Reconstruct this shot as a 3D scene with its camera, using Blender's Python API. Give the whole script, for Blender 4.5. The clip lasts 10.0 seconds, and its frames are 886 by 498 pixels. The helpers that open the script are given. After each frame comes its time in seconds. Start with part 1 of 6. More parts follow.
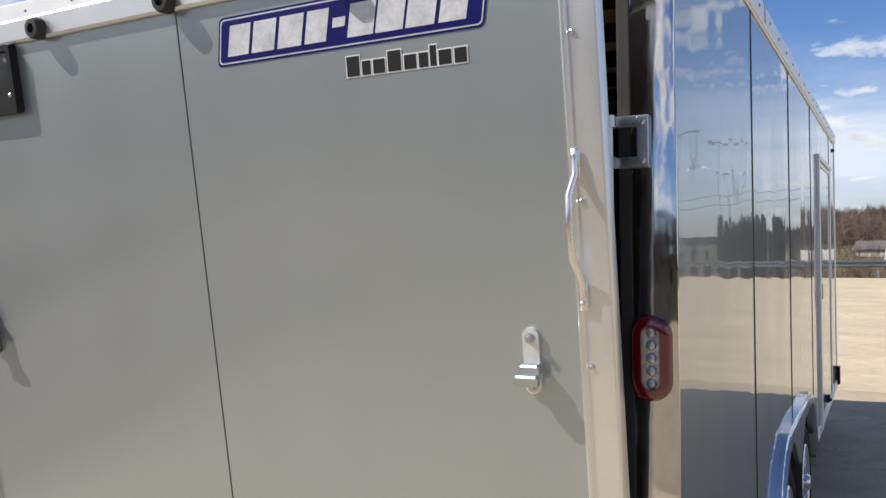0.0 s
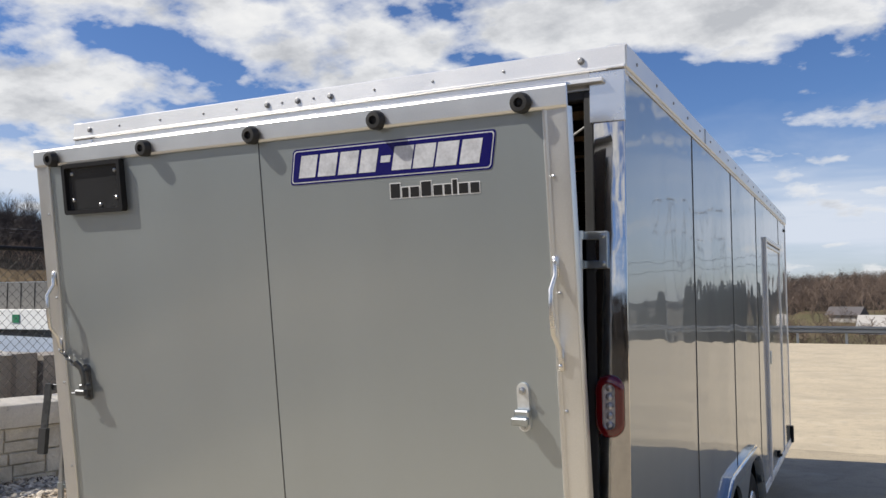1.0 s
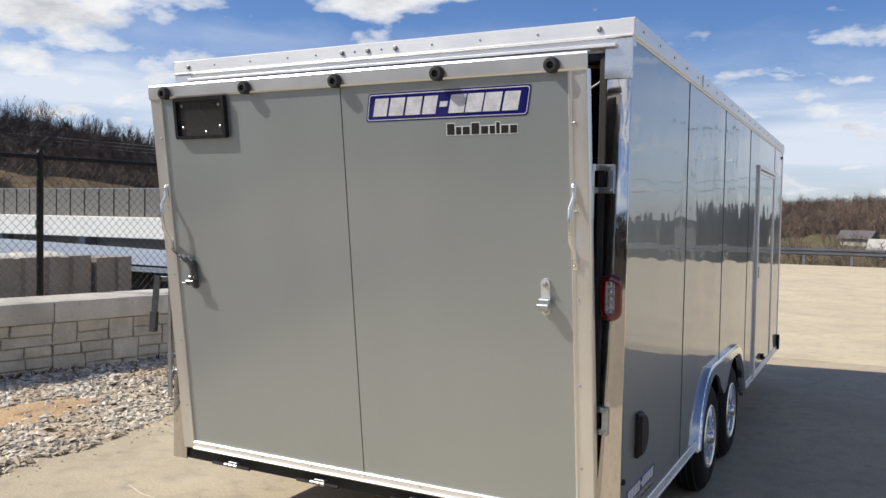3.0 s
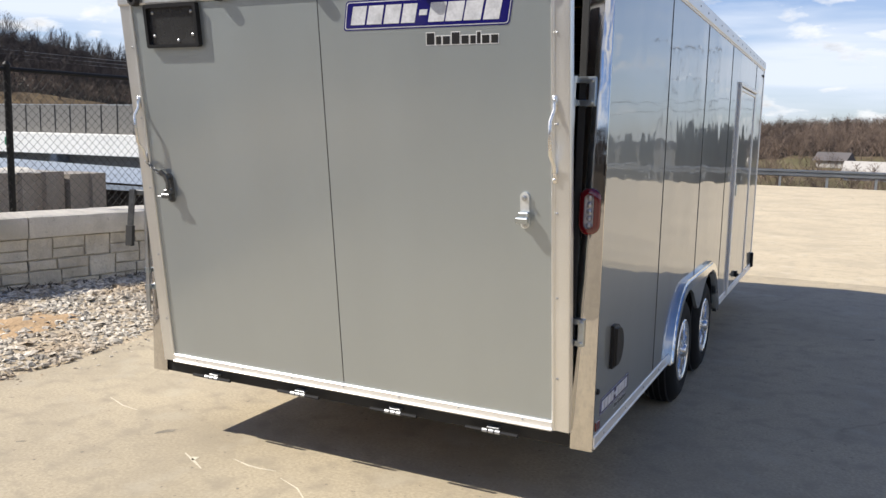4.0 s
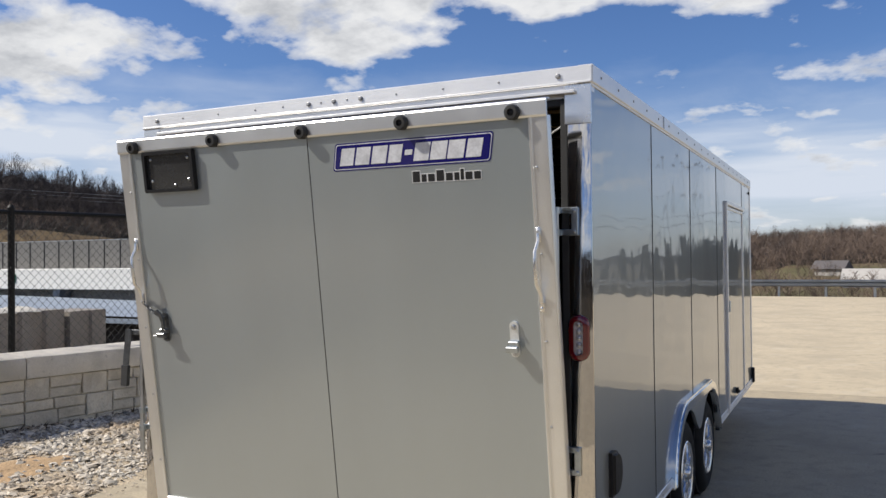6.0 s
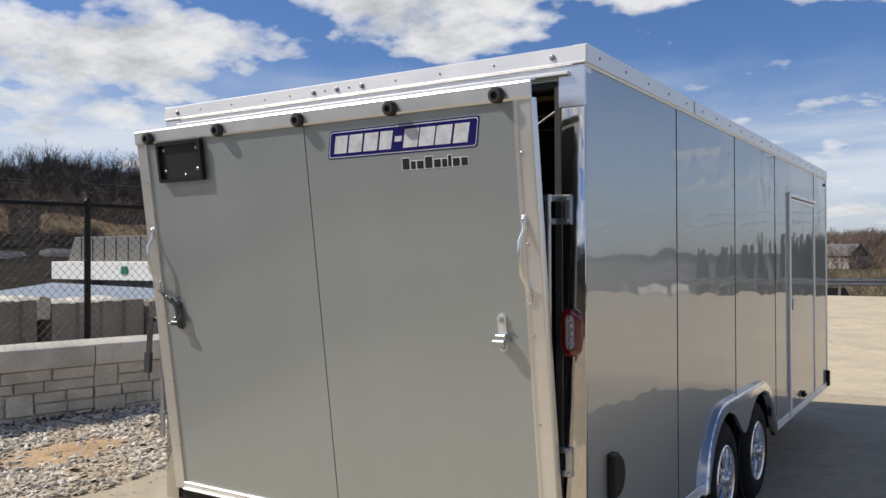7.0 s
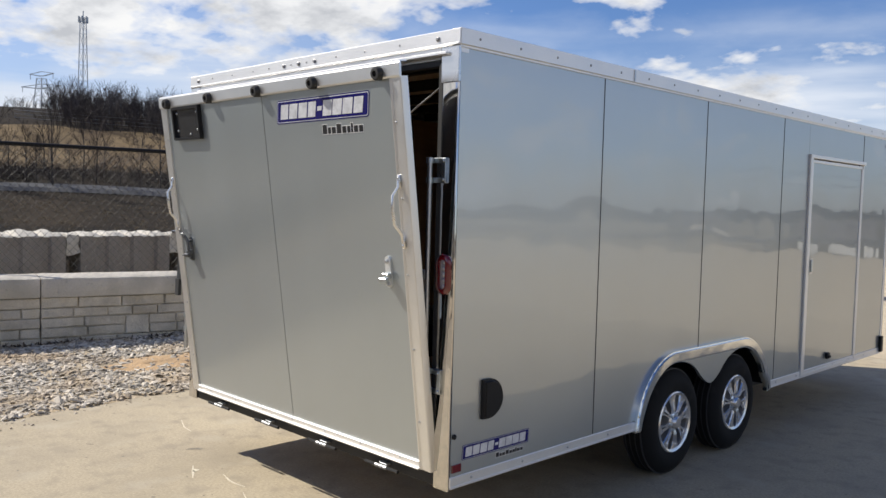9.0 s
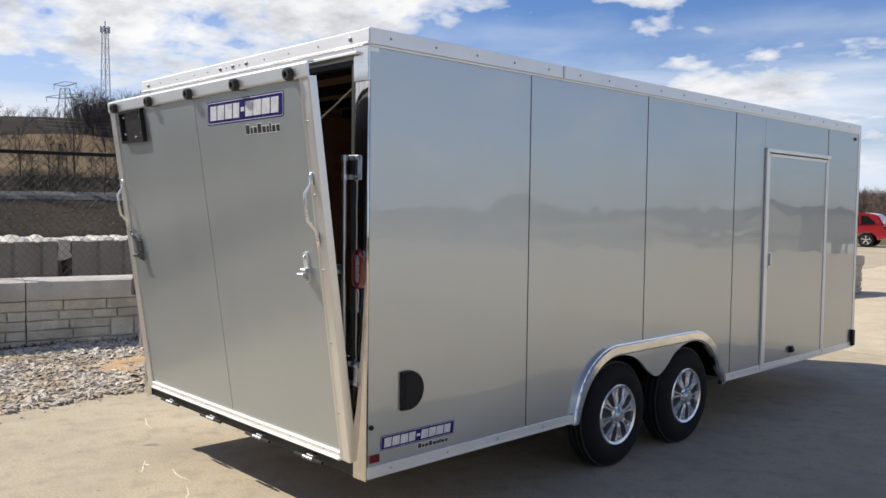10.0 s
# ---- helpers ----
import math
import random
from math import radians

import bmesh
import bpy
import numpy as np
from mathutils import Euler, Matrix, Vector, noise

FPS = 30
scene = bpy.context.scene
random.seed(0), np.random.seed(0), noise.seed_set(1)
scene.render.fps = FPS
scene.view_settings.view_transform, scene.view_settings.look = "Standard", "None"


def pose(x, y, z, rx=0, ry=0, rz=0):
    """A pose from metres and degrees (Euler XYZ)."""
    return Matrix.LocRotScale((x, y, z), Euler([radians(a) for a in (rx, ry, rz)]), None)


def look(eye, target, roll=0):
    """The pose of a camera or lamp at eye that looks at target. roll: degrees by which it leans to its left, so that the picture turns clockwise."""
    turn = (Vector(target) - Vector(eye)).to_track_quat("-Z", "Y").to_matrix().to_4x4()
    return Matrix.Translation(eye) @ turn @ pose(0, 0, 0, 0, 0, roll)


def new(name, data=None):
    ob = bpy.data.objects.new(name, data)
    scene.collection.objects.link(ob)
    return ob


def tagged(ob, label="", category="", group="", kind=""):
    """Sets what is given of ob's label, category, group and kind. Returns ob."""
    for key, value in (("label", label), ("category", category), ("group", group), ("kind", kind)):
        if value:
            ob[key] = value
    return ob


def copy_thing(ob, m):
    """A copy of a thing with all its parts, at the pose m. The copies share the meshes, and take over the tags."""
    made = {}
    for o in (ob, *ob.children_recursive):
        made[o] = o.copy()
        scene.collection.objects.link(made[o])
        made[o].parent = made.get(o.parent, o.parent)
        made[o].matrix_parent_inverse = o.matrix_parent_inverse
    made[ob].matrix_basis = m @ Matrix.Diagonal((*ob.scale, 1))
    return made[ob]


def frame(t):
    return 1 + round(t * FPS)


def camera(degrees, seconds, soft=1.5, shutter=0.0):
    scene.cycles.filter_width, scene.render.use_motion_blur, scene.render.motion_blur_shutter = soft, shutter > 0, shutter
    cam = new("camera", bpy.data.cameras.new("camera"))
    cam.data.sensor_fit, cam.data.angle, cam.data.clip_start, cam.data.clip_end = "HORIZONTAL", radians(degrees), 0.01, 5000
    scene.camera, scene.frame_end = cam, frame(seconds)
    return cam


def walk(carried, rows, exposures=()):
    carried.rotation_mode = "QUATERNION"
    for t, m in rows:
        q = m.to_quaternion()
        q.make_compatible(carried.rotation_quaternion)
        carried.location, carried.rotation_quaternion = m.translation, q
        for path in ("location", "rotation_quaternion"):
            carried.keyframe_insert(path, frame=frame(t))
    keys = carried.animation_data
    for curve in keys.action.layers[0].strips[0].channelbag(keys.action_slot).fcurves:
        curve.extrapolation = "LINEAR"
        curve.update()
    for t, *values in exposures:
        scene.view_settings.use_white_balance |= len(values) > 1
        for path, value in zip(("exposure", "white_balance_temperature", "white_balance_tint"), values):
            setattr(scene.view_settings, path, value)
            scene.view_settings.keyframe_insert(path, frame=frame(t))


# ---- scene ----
cam = camera(56.4, 10.0)
PATH = [
    (0, (0.428, -1.929, 1.71), (-0.523, -0.169, 1.697), -1.0),
    (0.5, (0.568, -2.263, 1.718), (-0.34, -0.481, 1.739), -0.6),
    (1, (0.675, -2.647, 1.768), (-0.228, -0.866, 1.899), -0.2),
    (1.5, (0.851, -2.908, 1.785), (-0.093, -1.152, 1.953), 0.65),
    (2, (0.932, -3.113, 1.792), (-0.026, -1.359, 1.879), 0.6),
    (2.2, (0.911, -3.226, 1.782), (-0.038, -1.465, 1.817), 0.65),
    (3.5, (0.94, -3.464, 1.751), (0.032, -1.689, 1.591), 1.2),
    (4, (0.925, -3.443, 1.731), (0.054, -1.662, 1.465), 1.4),
    (4.5, (0.96, -3.454, 1.763), (0.096, -1.655, 1.637), 0.2),
    (5, (0.968, -3.487, 1.783), (0.116, -1.678, 1.792), -0.2),
    (5.2, (0.97, -3.496, 1.79), (0.118, -1.687, 1.824), -0.1),
    (6.5, (1.056, -3.358, 1.763), (0.106, -1.598, 1.779), -1.1),
    (7, (1.346, -3.135, 1.749), (0.255, -1.459, 1.767), -0.2),
    (7.5, (1.694, -3.091, 1.749), (0.502, -1.486, 1.741), -0.2),
    (8, (2.081, -2.939, 1.743), (0.788, -1.415, 1.664), 0.4),
    (8.5, (2.465, -2.874, 1.758), (1.087, -1.427, 1.663), 2.4),
    (9, (2.77, -2.838, 1.776), (1.354, -1.43, 1.668), 1.5),
    (9.5, (3.031, -2.672, 1.762), (1.584, -1.297, 1.65), 0.9),
    (10, (3.206, -2.519, 1.75), (1.753, -1.149, 1.648), 0.7),
]
EXPOSURES = [(0.0, 0.35), (0.7, 0.3), (1.1, 0.01), (1.6, -0.59), (2.0, -0.19), (2.4, 0.1), (3.5, 0.33), (4.0, 0.46), (4.5, 0.43), (5.0, 0.15), (6.5, 0.1), (7.5, 0.05), (8.0, 0.19), (8.5, 0.33), (9.0, 0.24), (10.0, 0.28)]
walk(cam, [(t, look(eye, target, roll)) for t, eye, target, roll in PATH], EXPOSURES)

# ---------------------------------------------------------------- world and sun
SUN_DIR = Vector((-2.3, -1.35, 2.61)).normalized()
world = bpy.data.worlds.new("sky")
scene.world = world
world.use_nodes = True


def build_sky():
    nt = world.node_tree
    nt.nodes.clear()
    N, L = nt.nodes.new, nt.links.new
    out = N("ShaderNodeOutputWorld")
    bg = N("ShaderNodeBackground")
    L(bg.outputs[0], out.inputs[0])
    sky = N("ShaderNodeTexSky")
    sky.sky_type = 'NISHITA'
    sky.sun_disc = False
    sky.sun_elevation = math.asin(SUN_DIR.z)
    sky.sun_rotation = math.atan2(SUN_DIR.x, SUN_DIR.y)
    sky.air_density, sky.dust_density, sky.ozone_density = 1.0, 0.6, 2.0
    tc = N("ShaderNodeTexCoord")
    sep = N("ShaderNodeSeparateXYZ")
    L(tc.outputs["Generated"], sep.inputs[0])

    def M(op, a, b=None):
        m = N("ShaderNodeMath")
        m.operation = op
        for i, v in enumerate((a, b)):
            if v is None:
                continue
            if isinstance(v, (int, float)):
                m.inputs[i].default_value = v
            else:
                L(v, m.inputs[i])
        return m.outputs[0]
    zc = M('ADD', M('MAXIMUM', sep.outputs[2], 0.0), 0.27)
    u, v = M('DIVIDE', sep.outputs[0], zc), M('DIVIDE', sep.outputs[1], zc)
    comb = N("ShaderNodeCombineXYZ")
    L(u, comb.inputs[0])
    L(v, comb.inputs[1])

    def noise_tex(scale, detail, rough, offset, dist=0.0):
        mp = N("ShaderNodeMapping")
        mp.inputs["Location"].default_value = offset
        L(comb.outputs[0], mp.inputs[0])
        n = N("ShaderNodeTexNoise")
        n.inputs["Scale"].default_value = scale
        n.inputs["Detail"].default_value = detail
        n.inputs["Roughness"].default_value = rough
        n.inputs["Distortion"].default_value = dist
        L(mp.outputs[0], n.inputs["Vector"])
        return n.outputs["Fac"]

    def ramp(fac, stops):
        r = N("ShaderNodeValToRGB")
        els = r.color_ramp.elements
        els[0].position, els[0].color = stops[0][0], (*stops[0][1], 1)
        els[1].position, els[1].color = stops[-1][0], (*stops[-1][1], 1)
        for p, c in stops[1:-1]:
            e = els.new(p)
            e.color = (*c, 1)
        L(fac, r.inputs[0])
        return r.outputs[0]
    big = noise_tex(0.62, 2.0, 0.5, (3.1, 1.7, 0))
    mid = noise_tex(3.3, 8.0, 0.56, (7.3, 2.2, 0), 0.2)
    puff = noise_tex(8.5, 5.0, 0.5, (2.3, 6.1, 0), 0.1)
    # bearing from +y and height above the horizon, in degrees
    az = M('MULTIPLY', M('ARCTAN2', sep.outputs[0], sep.outputs[1]), 57.2958)
    el = M('MULTIPLY', M('ARCSINE', sep.outputs[2]), 57.2958)
    field = None
    for a0, e0, wa, we, amount in CLOUD_BANKS:
        qa, qe = M('DIVIDE', M('SUBTRACT', az, a0), wa), M('DIVIDE', M('SUBTRACT', el, e0), we)
        w = M('MULTIPLY', M('MAXIMUM', M('SUBTRACT', 1.0, M('ADD', M('MULTIPLY', qa, qa), M('MULTIPLY', qe, qe))), 0.0), amount)
        field = w if field is None else M('ADD', field, w)
    # seen edge-on, heaps of cloud close up towards the horizon and open overhead
    opening = M('MULTIPLY', M('MINIMUM', M('MAXIMUM', M('SUBTRACT', sep.outputs[2], 0.40), 0.0), 0.4), 0.55)
    base = ramp(sep.outputs[2], [(0.0, (0.02, 0.02, 0.02)), (0.26, (0.02, 0.02, 0.02)), (0.33, (0.13, 0.13, 0.13))])
    lumps = M('ADD', M('ADD', M('MULTIPLY', big, 0.30), M('MULTIPLY', mid, 0.75)), M('MULTIPLY', puff, 0.42))
    cover = M('ADD', M('SUBTRACT', M('ADD', lumps, M('SUBTRACT', base, 0.13)), opening), field)
    mask = ramp(cover, [(0.665, (0, 0, 0)), (0.71, (0.50, 0.50, 0.50)), (0.79, (1, 1, 1))])
    shade = noise_tex(5.5, 7.0, 0.6, (1.3, 9.2, 0))
    # thin edges shine, deep parts are grey underneath
    thick = M('ADD', M('MULTIPLY', M('SUBTRACT', cover, 0.68), 1.2), M('MULTIPLY', M('SUBTRACT', shade, 0.5), 2.1))
    ccol = ramp(M('ADD', thick, 0.3), [(0.12, (1.0, 1.0, 1.0)), (0.38, (0.90, 0.91, 0.93)), (0.82, (0.58, 0.60, 0.64))])
    # low haze: thin pale stratus near the horizon
    streak = N("ShaderNodeMapping")
    streak.inputs["Scale"].default_value = (1.0, 1.0, 9.0)
    L(tc.outputs["Generated"], streak.inputs[0])
    sn = N("ShaderNodeTexNoise")
    sn.inputs["Scale"].default_value, sn.inputs["Detail"].default_value = 2.3, 6.0
    L(streak.outputs[0], sn.inputs["Vector"])
    edge = M('ADD', sep.outputs[2], M('MULTIPLY', M('SUBTRACT', mid, 0.5), 0.11))
    low = ramp(edge, [(0.0, (1, 1, 1)), (0.155, (1, 1, 1)), (0.18, (0.35, 0.35, 0.35)), (0.23, (0, 0, 0))])
    # the stratus thins out beyond the valley
    thin = ramp(M('DIVIDE', M('ADD', az, 180.0), 360.0), [(0.25, (1, 1, 1)), (0.515, (1, 1, 1)), (0.545, (0.30, 0.30, 0.30)), (0.85, (0.30, 0.30, 0.30))])
    lowm = M('MULTIPLY', M('MULTIPLY', thin, ramp(sn.outputs["Fac"], [(0.40, (0.30, 0.30, 0.30)), (0.60, (1.0, 1.0, 1.0))])), low)
    gain = N("ShaderNodeMix")
    gain.data_type, gain.blend_type = 'RGBA', 'MULTIPLY'
    gain.inputs[0].default_value = 1.0
    L(ccol, gain.inputs[6])
    gain.inputs[7].default_value = (CLOUD, CLOUD, CLOUD, 1)
    m1 = N("ShaderNodeMix")
    m1.data_type = 'RGBA'
    L(lowm, m1.inputs[0])
    hs = N("ShaderNodeHueSaturation")
    hs.inputs["Saturation"].default_value, hs.inputs["Value"].default_value = 1.20, 1.42
    L(sky.outputs[0], hs.inputs["Color"])
    deep = N("ShaderNodeMix")
    deep.data_type, deep.blend_type = 'RGBA', 'MULTIPLY'
    deep.inputs[0].default_value = 1.0
    deep.inputs[7].default_value = (0.92, 0.96, 1.22, 1)
    L(hs.outputs[0], deep.inputs[6])
    L(deep.outputs[2], m1.inputs[6])
    m1.inputs[7].default_value = (CLOUD * 0.76, CLOUD * 0.83, CLOUD * 0.95, 1)
    m2 = N("ShaderNodeMix")
    m2.data_type = 'RGBA'
    L(mask, m2.inputs[0])
    L(m1.outputs[2], m2.inputs[6])
    L(gain.outputs[2], m2.inputs[7])
    L(m2.outputs[2], bg.inputs[0])
    bg.inputs[1].default_value = SKY_STRENGTH


CLOUD, SKY_STRENGTH = 14.2, 0.057
# cloud banks: bearing, height, half widths in degrees, weight
# the bank at bearing -120 is out of view, added to brighten the ramp
CLOUD_BANKS = [(-53, 14.0, 12, 3.2, 0.20), (-34, 17.0, 10, 4.0, 0.19), (-19, 18.2, 6, 2.8, 0.15), (-6, 19.0, 11, 3.6, 0.15),
               (1, 11.5, 7, 1.3, 0.15), (-68, 12.0, 19, 5.0, 0.19), (-38, 11.3, 9, 2.4, -0.10), (-12, 13.4, 16, 2.6, -0.10),
               (56, 19.0, 15, 6.0, 0.17), (84, 12.0, 18, 7.0, 0.20), (112, 22.0, 20, 9.0, 0.20), (-120, 16.0, 28, 11.0, 0.20)]
build_sky()
sun = new("sun", bpy.data.lights.new("sun", 'SUN'))
sun.data.energy, sun.data.angle, sun.data.color = 5.0, radians(0.55), (1.0, 0.94, 0.84)
sun.matrix_world = look(SUN_DIR * 60, (0, 0, 0))

# ---------------------------------------------------------------- materials


def mat(name, col, rough=0.5, metal=0.0, var=0.12, scale=3.0, fine=0.06, fscale=60.0, bump=0.0, bscale=80.0,
        wave=0.0, wscale=1.2, coat=0.0, coat_rough=0.03, rvar=0.08, per=0.0, spec=0.5, stretch=(1, 1, 1), alpha_mix=None, island=False):
    m = bpy.data.materials.new(name)
    m.use_nodes = True
    nt = m.node_tree
    N, L = nt.nodes.new, nt.links.new
    b = nt.nodes["Principled BSDF"]
    tc = N("ShaderNodeTexCoord")
    mp = N("ShaderNodeMapping")
    mp.inputs["Scale"].default_value = stretch
    L(tc.outputs["Object"], mp.inputs[0])

    def noise_tex(s, d=5.0, r=0.55):
        n = N("ShaderNodeTexNoise")
        n.inputs["Scale"].default_value, n.inputs["Detail"].default_value, n.inputs["Roughness"].default_value = s, d, r
        L(mp.outputs[0], n.inputs["Vector"])
        return n.outputs["Fac"]

    def math_node(op, a, b_):
        k = N("ShaderNodeMath")
        k.operation = op
        for i, v in enumerate((a, b_)):
            if isinstance(v, (int, float)):
                k.inputs[i].default_value = v
            else:
                L(v, k.inputs[i])
        return k.outputs[0]
    big, small = noise_tex(scale), noise_tex(fscale, 3.0)
    # value multiplier centred on one
    mul = math_node('ADD', 1.0, math_node('MULTIPLY', math_node('SUBTRACT', big, 0.5), 4 * var))
    mul = math_node('ADD', mul, math_node('MULTIPLY', math_node('SUBTRACT', small, 0.5), 4 * fine))
    if per:
        if island:
            rnd = N("ShaderNodeNewGeometry").outputs["Random Per Island"]
        else:
            rnd = N("ShaderNodeObjectInfo").outputs["Random"]
        mul = math_node('MULTIPLY', mul, math_node('ADD', 1.0 - per, math_node('MULTIPLY', rnd, 2 * per)))
    mx = N("ShaderNodeMix")
    mx.data_type, mx.blend_type = 'RGBA', 'MULTIPLY'
    mx.inputs[0].default_value = 1.0
    mx.inputs[6].default_value = (*col, 1)
    L(mul, mx.inputs[7])
    L(mx.outputs[2], b.inputs["Base Color"])
    b.inputs["Metallic"].default_value = metal
    L(math_node('ADD', rough - 0.5 * rvar, math_node('MULTIPLY', big, rvar)), b.inputs["Roughness"])
    b.inputs["Specular IOR Level"].default_value = spec
    b.inputs["Coat Weight"].default_value = coat
    b.inputs["Coat Roughness"].default_value = coat_rough
    last = None
    if wave:
        w = N("ShaderNodeBump")
        w.inputs["Strength"].default_value, w.inputs["Distance"].default_value = 1.0, wave
        L(noise_tex(wscale, 2.0, 0.4), w.inputs["Height"])
        last = w
    if bump:
        w = N("ShaderNodeBump")
        w.inputs["Strength"].default_value, w.inputs["Distance"].default_value = 1.0, bump
        L(noise_tex(bscale, 4.0), w.inputs["Height"])
        if last:
            L(last.outputs[0], w.inputs["Normal"])
        last = w
    if last:
        L(last.outputs[0], b.inputs["Normal"])
        if wave:
            L(last.outputs[0], b.inputs["Coat Normal"])
    return m


def tint(m, col2, scale, lo, hi, detail=4.0):
    """Mixes a second colour into a material by a noise mask."""
    nt = m.node_tree
    N, L = nt.nodes.new, nt.links.new
    b = nt.nodes["Principled BSDF"]
    src = b.inputs["Base Color"].links[0].from_socket
    tc = N("ShaderNodeTexCoord")
    n = N("ShaderNodeTexNoise")
    n.inputs["Scale"].default_value, n.inputs["Detail"].default_value = scale, detail
    L(tc.outputs["Object"], n.inputs["Vector"])
    r = N("ShaderNodeValToRGB")
    r.color_ramp.elements[0].position, r.color_ramp.elements[1].position = lo, hi
    L(n.outputs["Fac"], r.inputs[0])
    mx = N("ShaderNodeMix")
    mx.data_type = 'RGBA'
    L(r.outputs[0], mx.inputs[0])
    L(src, mx.inputs[6])
    mx.inputs[7].default_value = (*col2, 1)
    L(mx.outputs[2], b.inputs["Base Color"])
    return m


PANEL = mat("pewter_panel", (0.525, 0.552, 0.548), 0.345, 0.78, var=0.02, scale=1.5, fine=0.01, fscale=300, wave=0.0105, wscale=1.25,
            coat=1.0, coat_rough=0.025, rvar=0.04, stretch=(1, 1.2, 1.1))
PANEL.node_tree.nodes["Principled BSDF"].inputs["Coat IOR"].default_value = 1.62
PANEL.node_tree.nodes["Principled BSDF"].inputs["Specular Tint"].default_value = (0.25, 0.26, 0.29, 1)
RAMP = mat("pewter_ramp", (0.355, 0.392, 0.400), 0.37, 0.62, var=0.025, scale=1.8, fine=0.012, fscale=300, wave=0.006, wscale=1.3,
           coat=1.0, coat_rough=0.20, rvar=0.12, stretch=(1.6, 1, 0.5))
RAMP.node_tree.nodes["Principled BSDF"].inputs["Coat IOR"].default_value = 2.0
ALU = mat("bright_aluminium", (0.84, 0.83, 0.81), 0.36, 0.55, var=0.04, scale=4, fine=0.03, fscale=200, bump=0.0006, bscale=40, wave=0.002, wscale=3, rvar=0.16)
SATIN = mat("satin_aluminium", (0.78, 0.77, 0.75), 0.27, 0.95, var=0.06, scale=5, fine=0.03, fscale=200, wave=0.0015, wscale=6.0, rvar=0.14)
FLARE = mat("polished_aluminium", (0.88, 0.88, 0.86), 0.15, 1.0, var=0.04, scale=6, wave=0.004, wscale=6.0, rvar=0.14)
TRIM = mat("brushed_trim", (0.78, 0.775, 0.755), 0.33, 0.88, var=0.05, scale=4, fine=0.03, fscale=200, wave=0.002, wscale=3.0, rvar=0.16)
CHROME = mat("polished_stainless", (0.62, 0.60, 0.575), 0.06, 1.0, var=0.05, scale=9, wave=0.0030, wscale=6.0, rvar=0.08)
ZINC = mat("zinc_steel", (0.52, 0.56, 0.58), 0.34, 1.0, var=0.08, scale=30, fine=0.05, rvar=0.15)
DULL = mat("dull_rivet", (0.30, 0.30, 0.30), 0.5, 0.8, var=0.15, scale=30)
HINGE = mat("galvanised_hinge", (0.42, 0.43, 0.44), 0.48, 0.9, var=0.2, scale=40, rvar=0.2)
STEEL = mat("bare_steel", (0.55, 0.56, 0.57), 0.32, 1.0, var=0.08, scale=14, rvar=0.15)
BLACK = mat("black_plastic", (0.012, 0.012, 0.013), 0.5, 0.0, spec=0.25, var=0.15, scale=20, bump=0.0004, bscale=300)
RUBBER = mat("black_rubber", (0.022, 0.022, 0.022), 0.7, 0.0, var=0.2, scale=12, fine=0.1)
TYRE = tint(mat("tyre_rubber", (0.009, 0.009, 0.009), 0.82, 0.0, var=0.2, scale=9, bump=0.001, bscale=120, spec=0.25), (0.022, 0.021, 0.019), 7, 0.60, 0.85)
KEEPER = mat("bright_zinc", (0.74, 0.76, 0.76), 0.30, 0.6, var=0.10, scale=30, fine=0.05, rvar=0.15)
BACKPLATE = mat("glossy_black_plate", (0.030, 0.031, 0.033), 0.16, 0.0, var=0.2, scale=9, coat=0.8, coat_rough=0.08)
RIM = mat("machined_alloy", (0.80, 0.785, 0.765), 0.24, 0.85, var=0.05, scale=20, rvar=0.1)
# near black, standing in for the shade behind the spokes
RIM_DARK = mat("shaded_alloy_pocket", (0.022, 0.022, 0.024), 0.4, 0.2, var=0.1)
RED_LENS = mat("red_lens", (0.13, 0.004, 0.007), 0.14, 0.0, var=0.05, coat=1.0)
CLEAR_LENS = mat("clear_lens", (0.50, 0.49, 0.50), 0.14, 0.4, var=0.15, scale=60, bump=0.004, bscale=55, coat=1.0)
SEAM = mat("dark_seam", (0.03, 0.03, 0.032), 0.6)
BLUE = mat("blue_vinyl", (0.006, 0.005, 0.115), 0.25, 0.0, var=0.03, coat=0.6)
SILVER = mat("silver_vinyl", (0.62, 0.63, 0.66), 0.32, 0.1, var=0.25, scale=16, fine=0.12, fscale=90)
WHITE_V = mat("white_vinyl", (0.78, 0.78, 0.77), 0.35, var=0.02)
BLACK_V = mat("black_vinyl", (0.015, 0.015, 0.016), 0.35, var=0.02)
PLY = mat("plywood", (0.36, 0.25, 0.15), 0.6, var=0.15, scale=2, fine=0.1, fscale=30, stretch=(1, 0.15, 1))
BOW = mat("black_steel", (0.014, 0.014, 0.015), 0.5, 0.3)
# plywood brown darkened to carry the shade of the door gap
SHADED_PLY = mat("shaded_plywood", (0.050, 0.036, 0.026), 0.55, var=0.2, scale=3, fine=0.1, fscale=40)
LINER = mat("ceiling_liner", (0.50, 0.42, 0.32), 0.6, var=0.05)
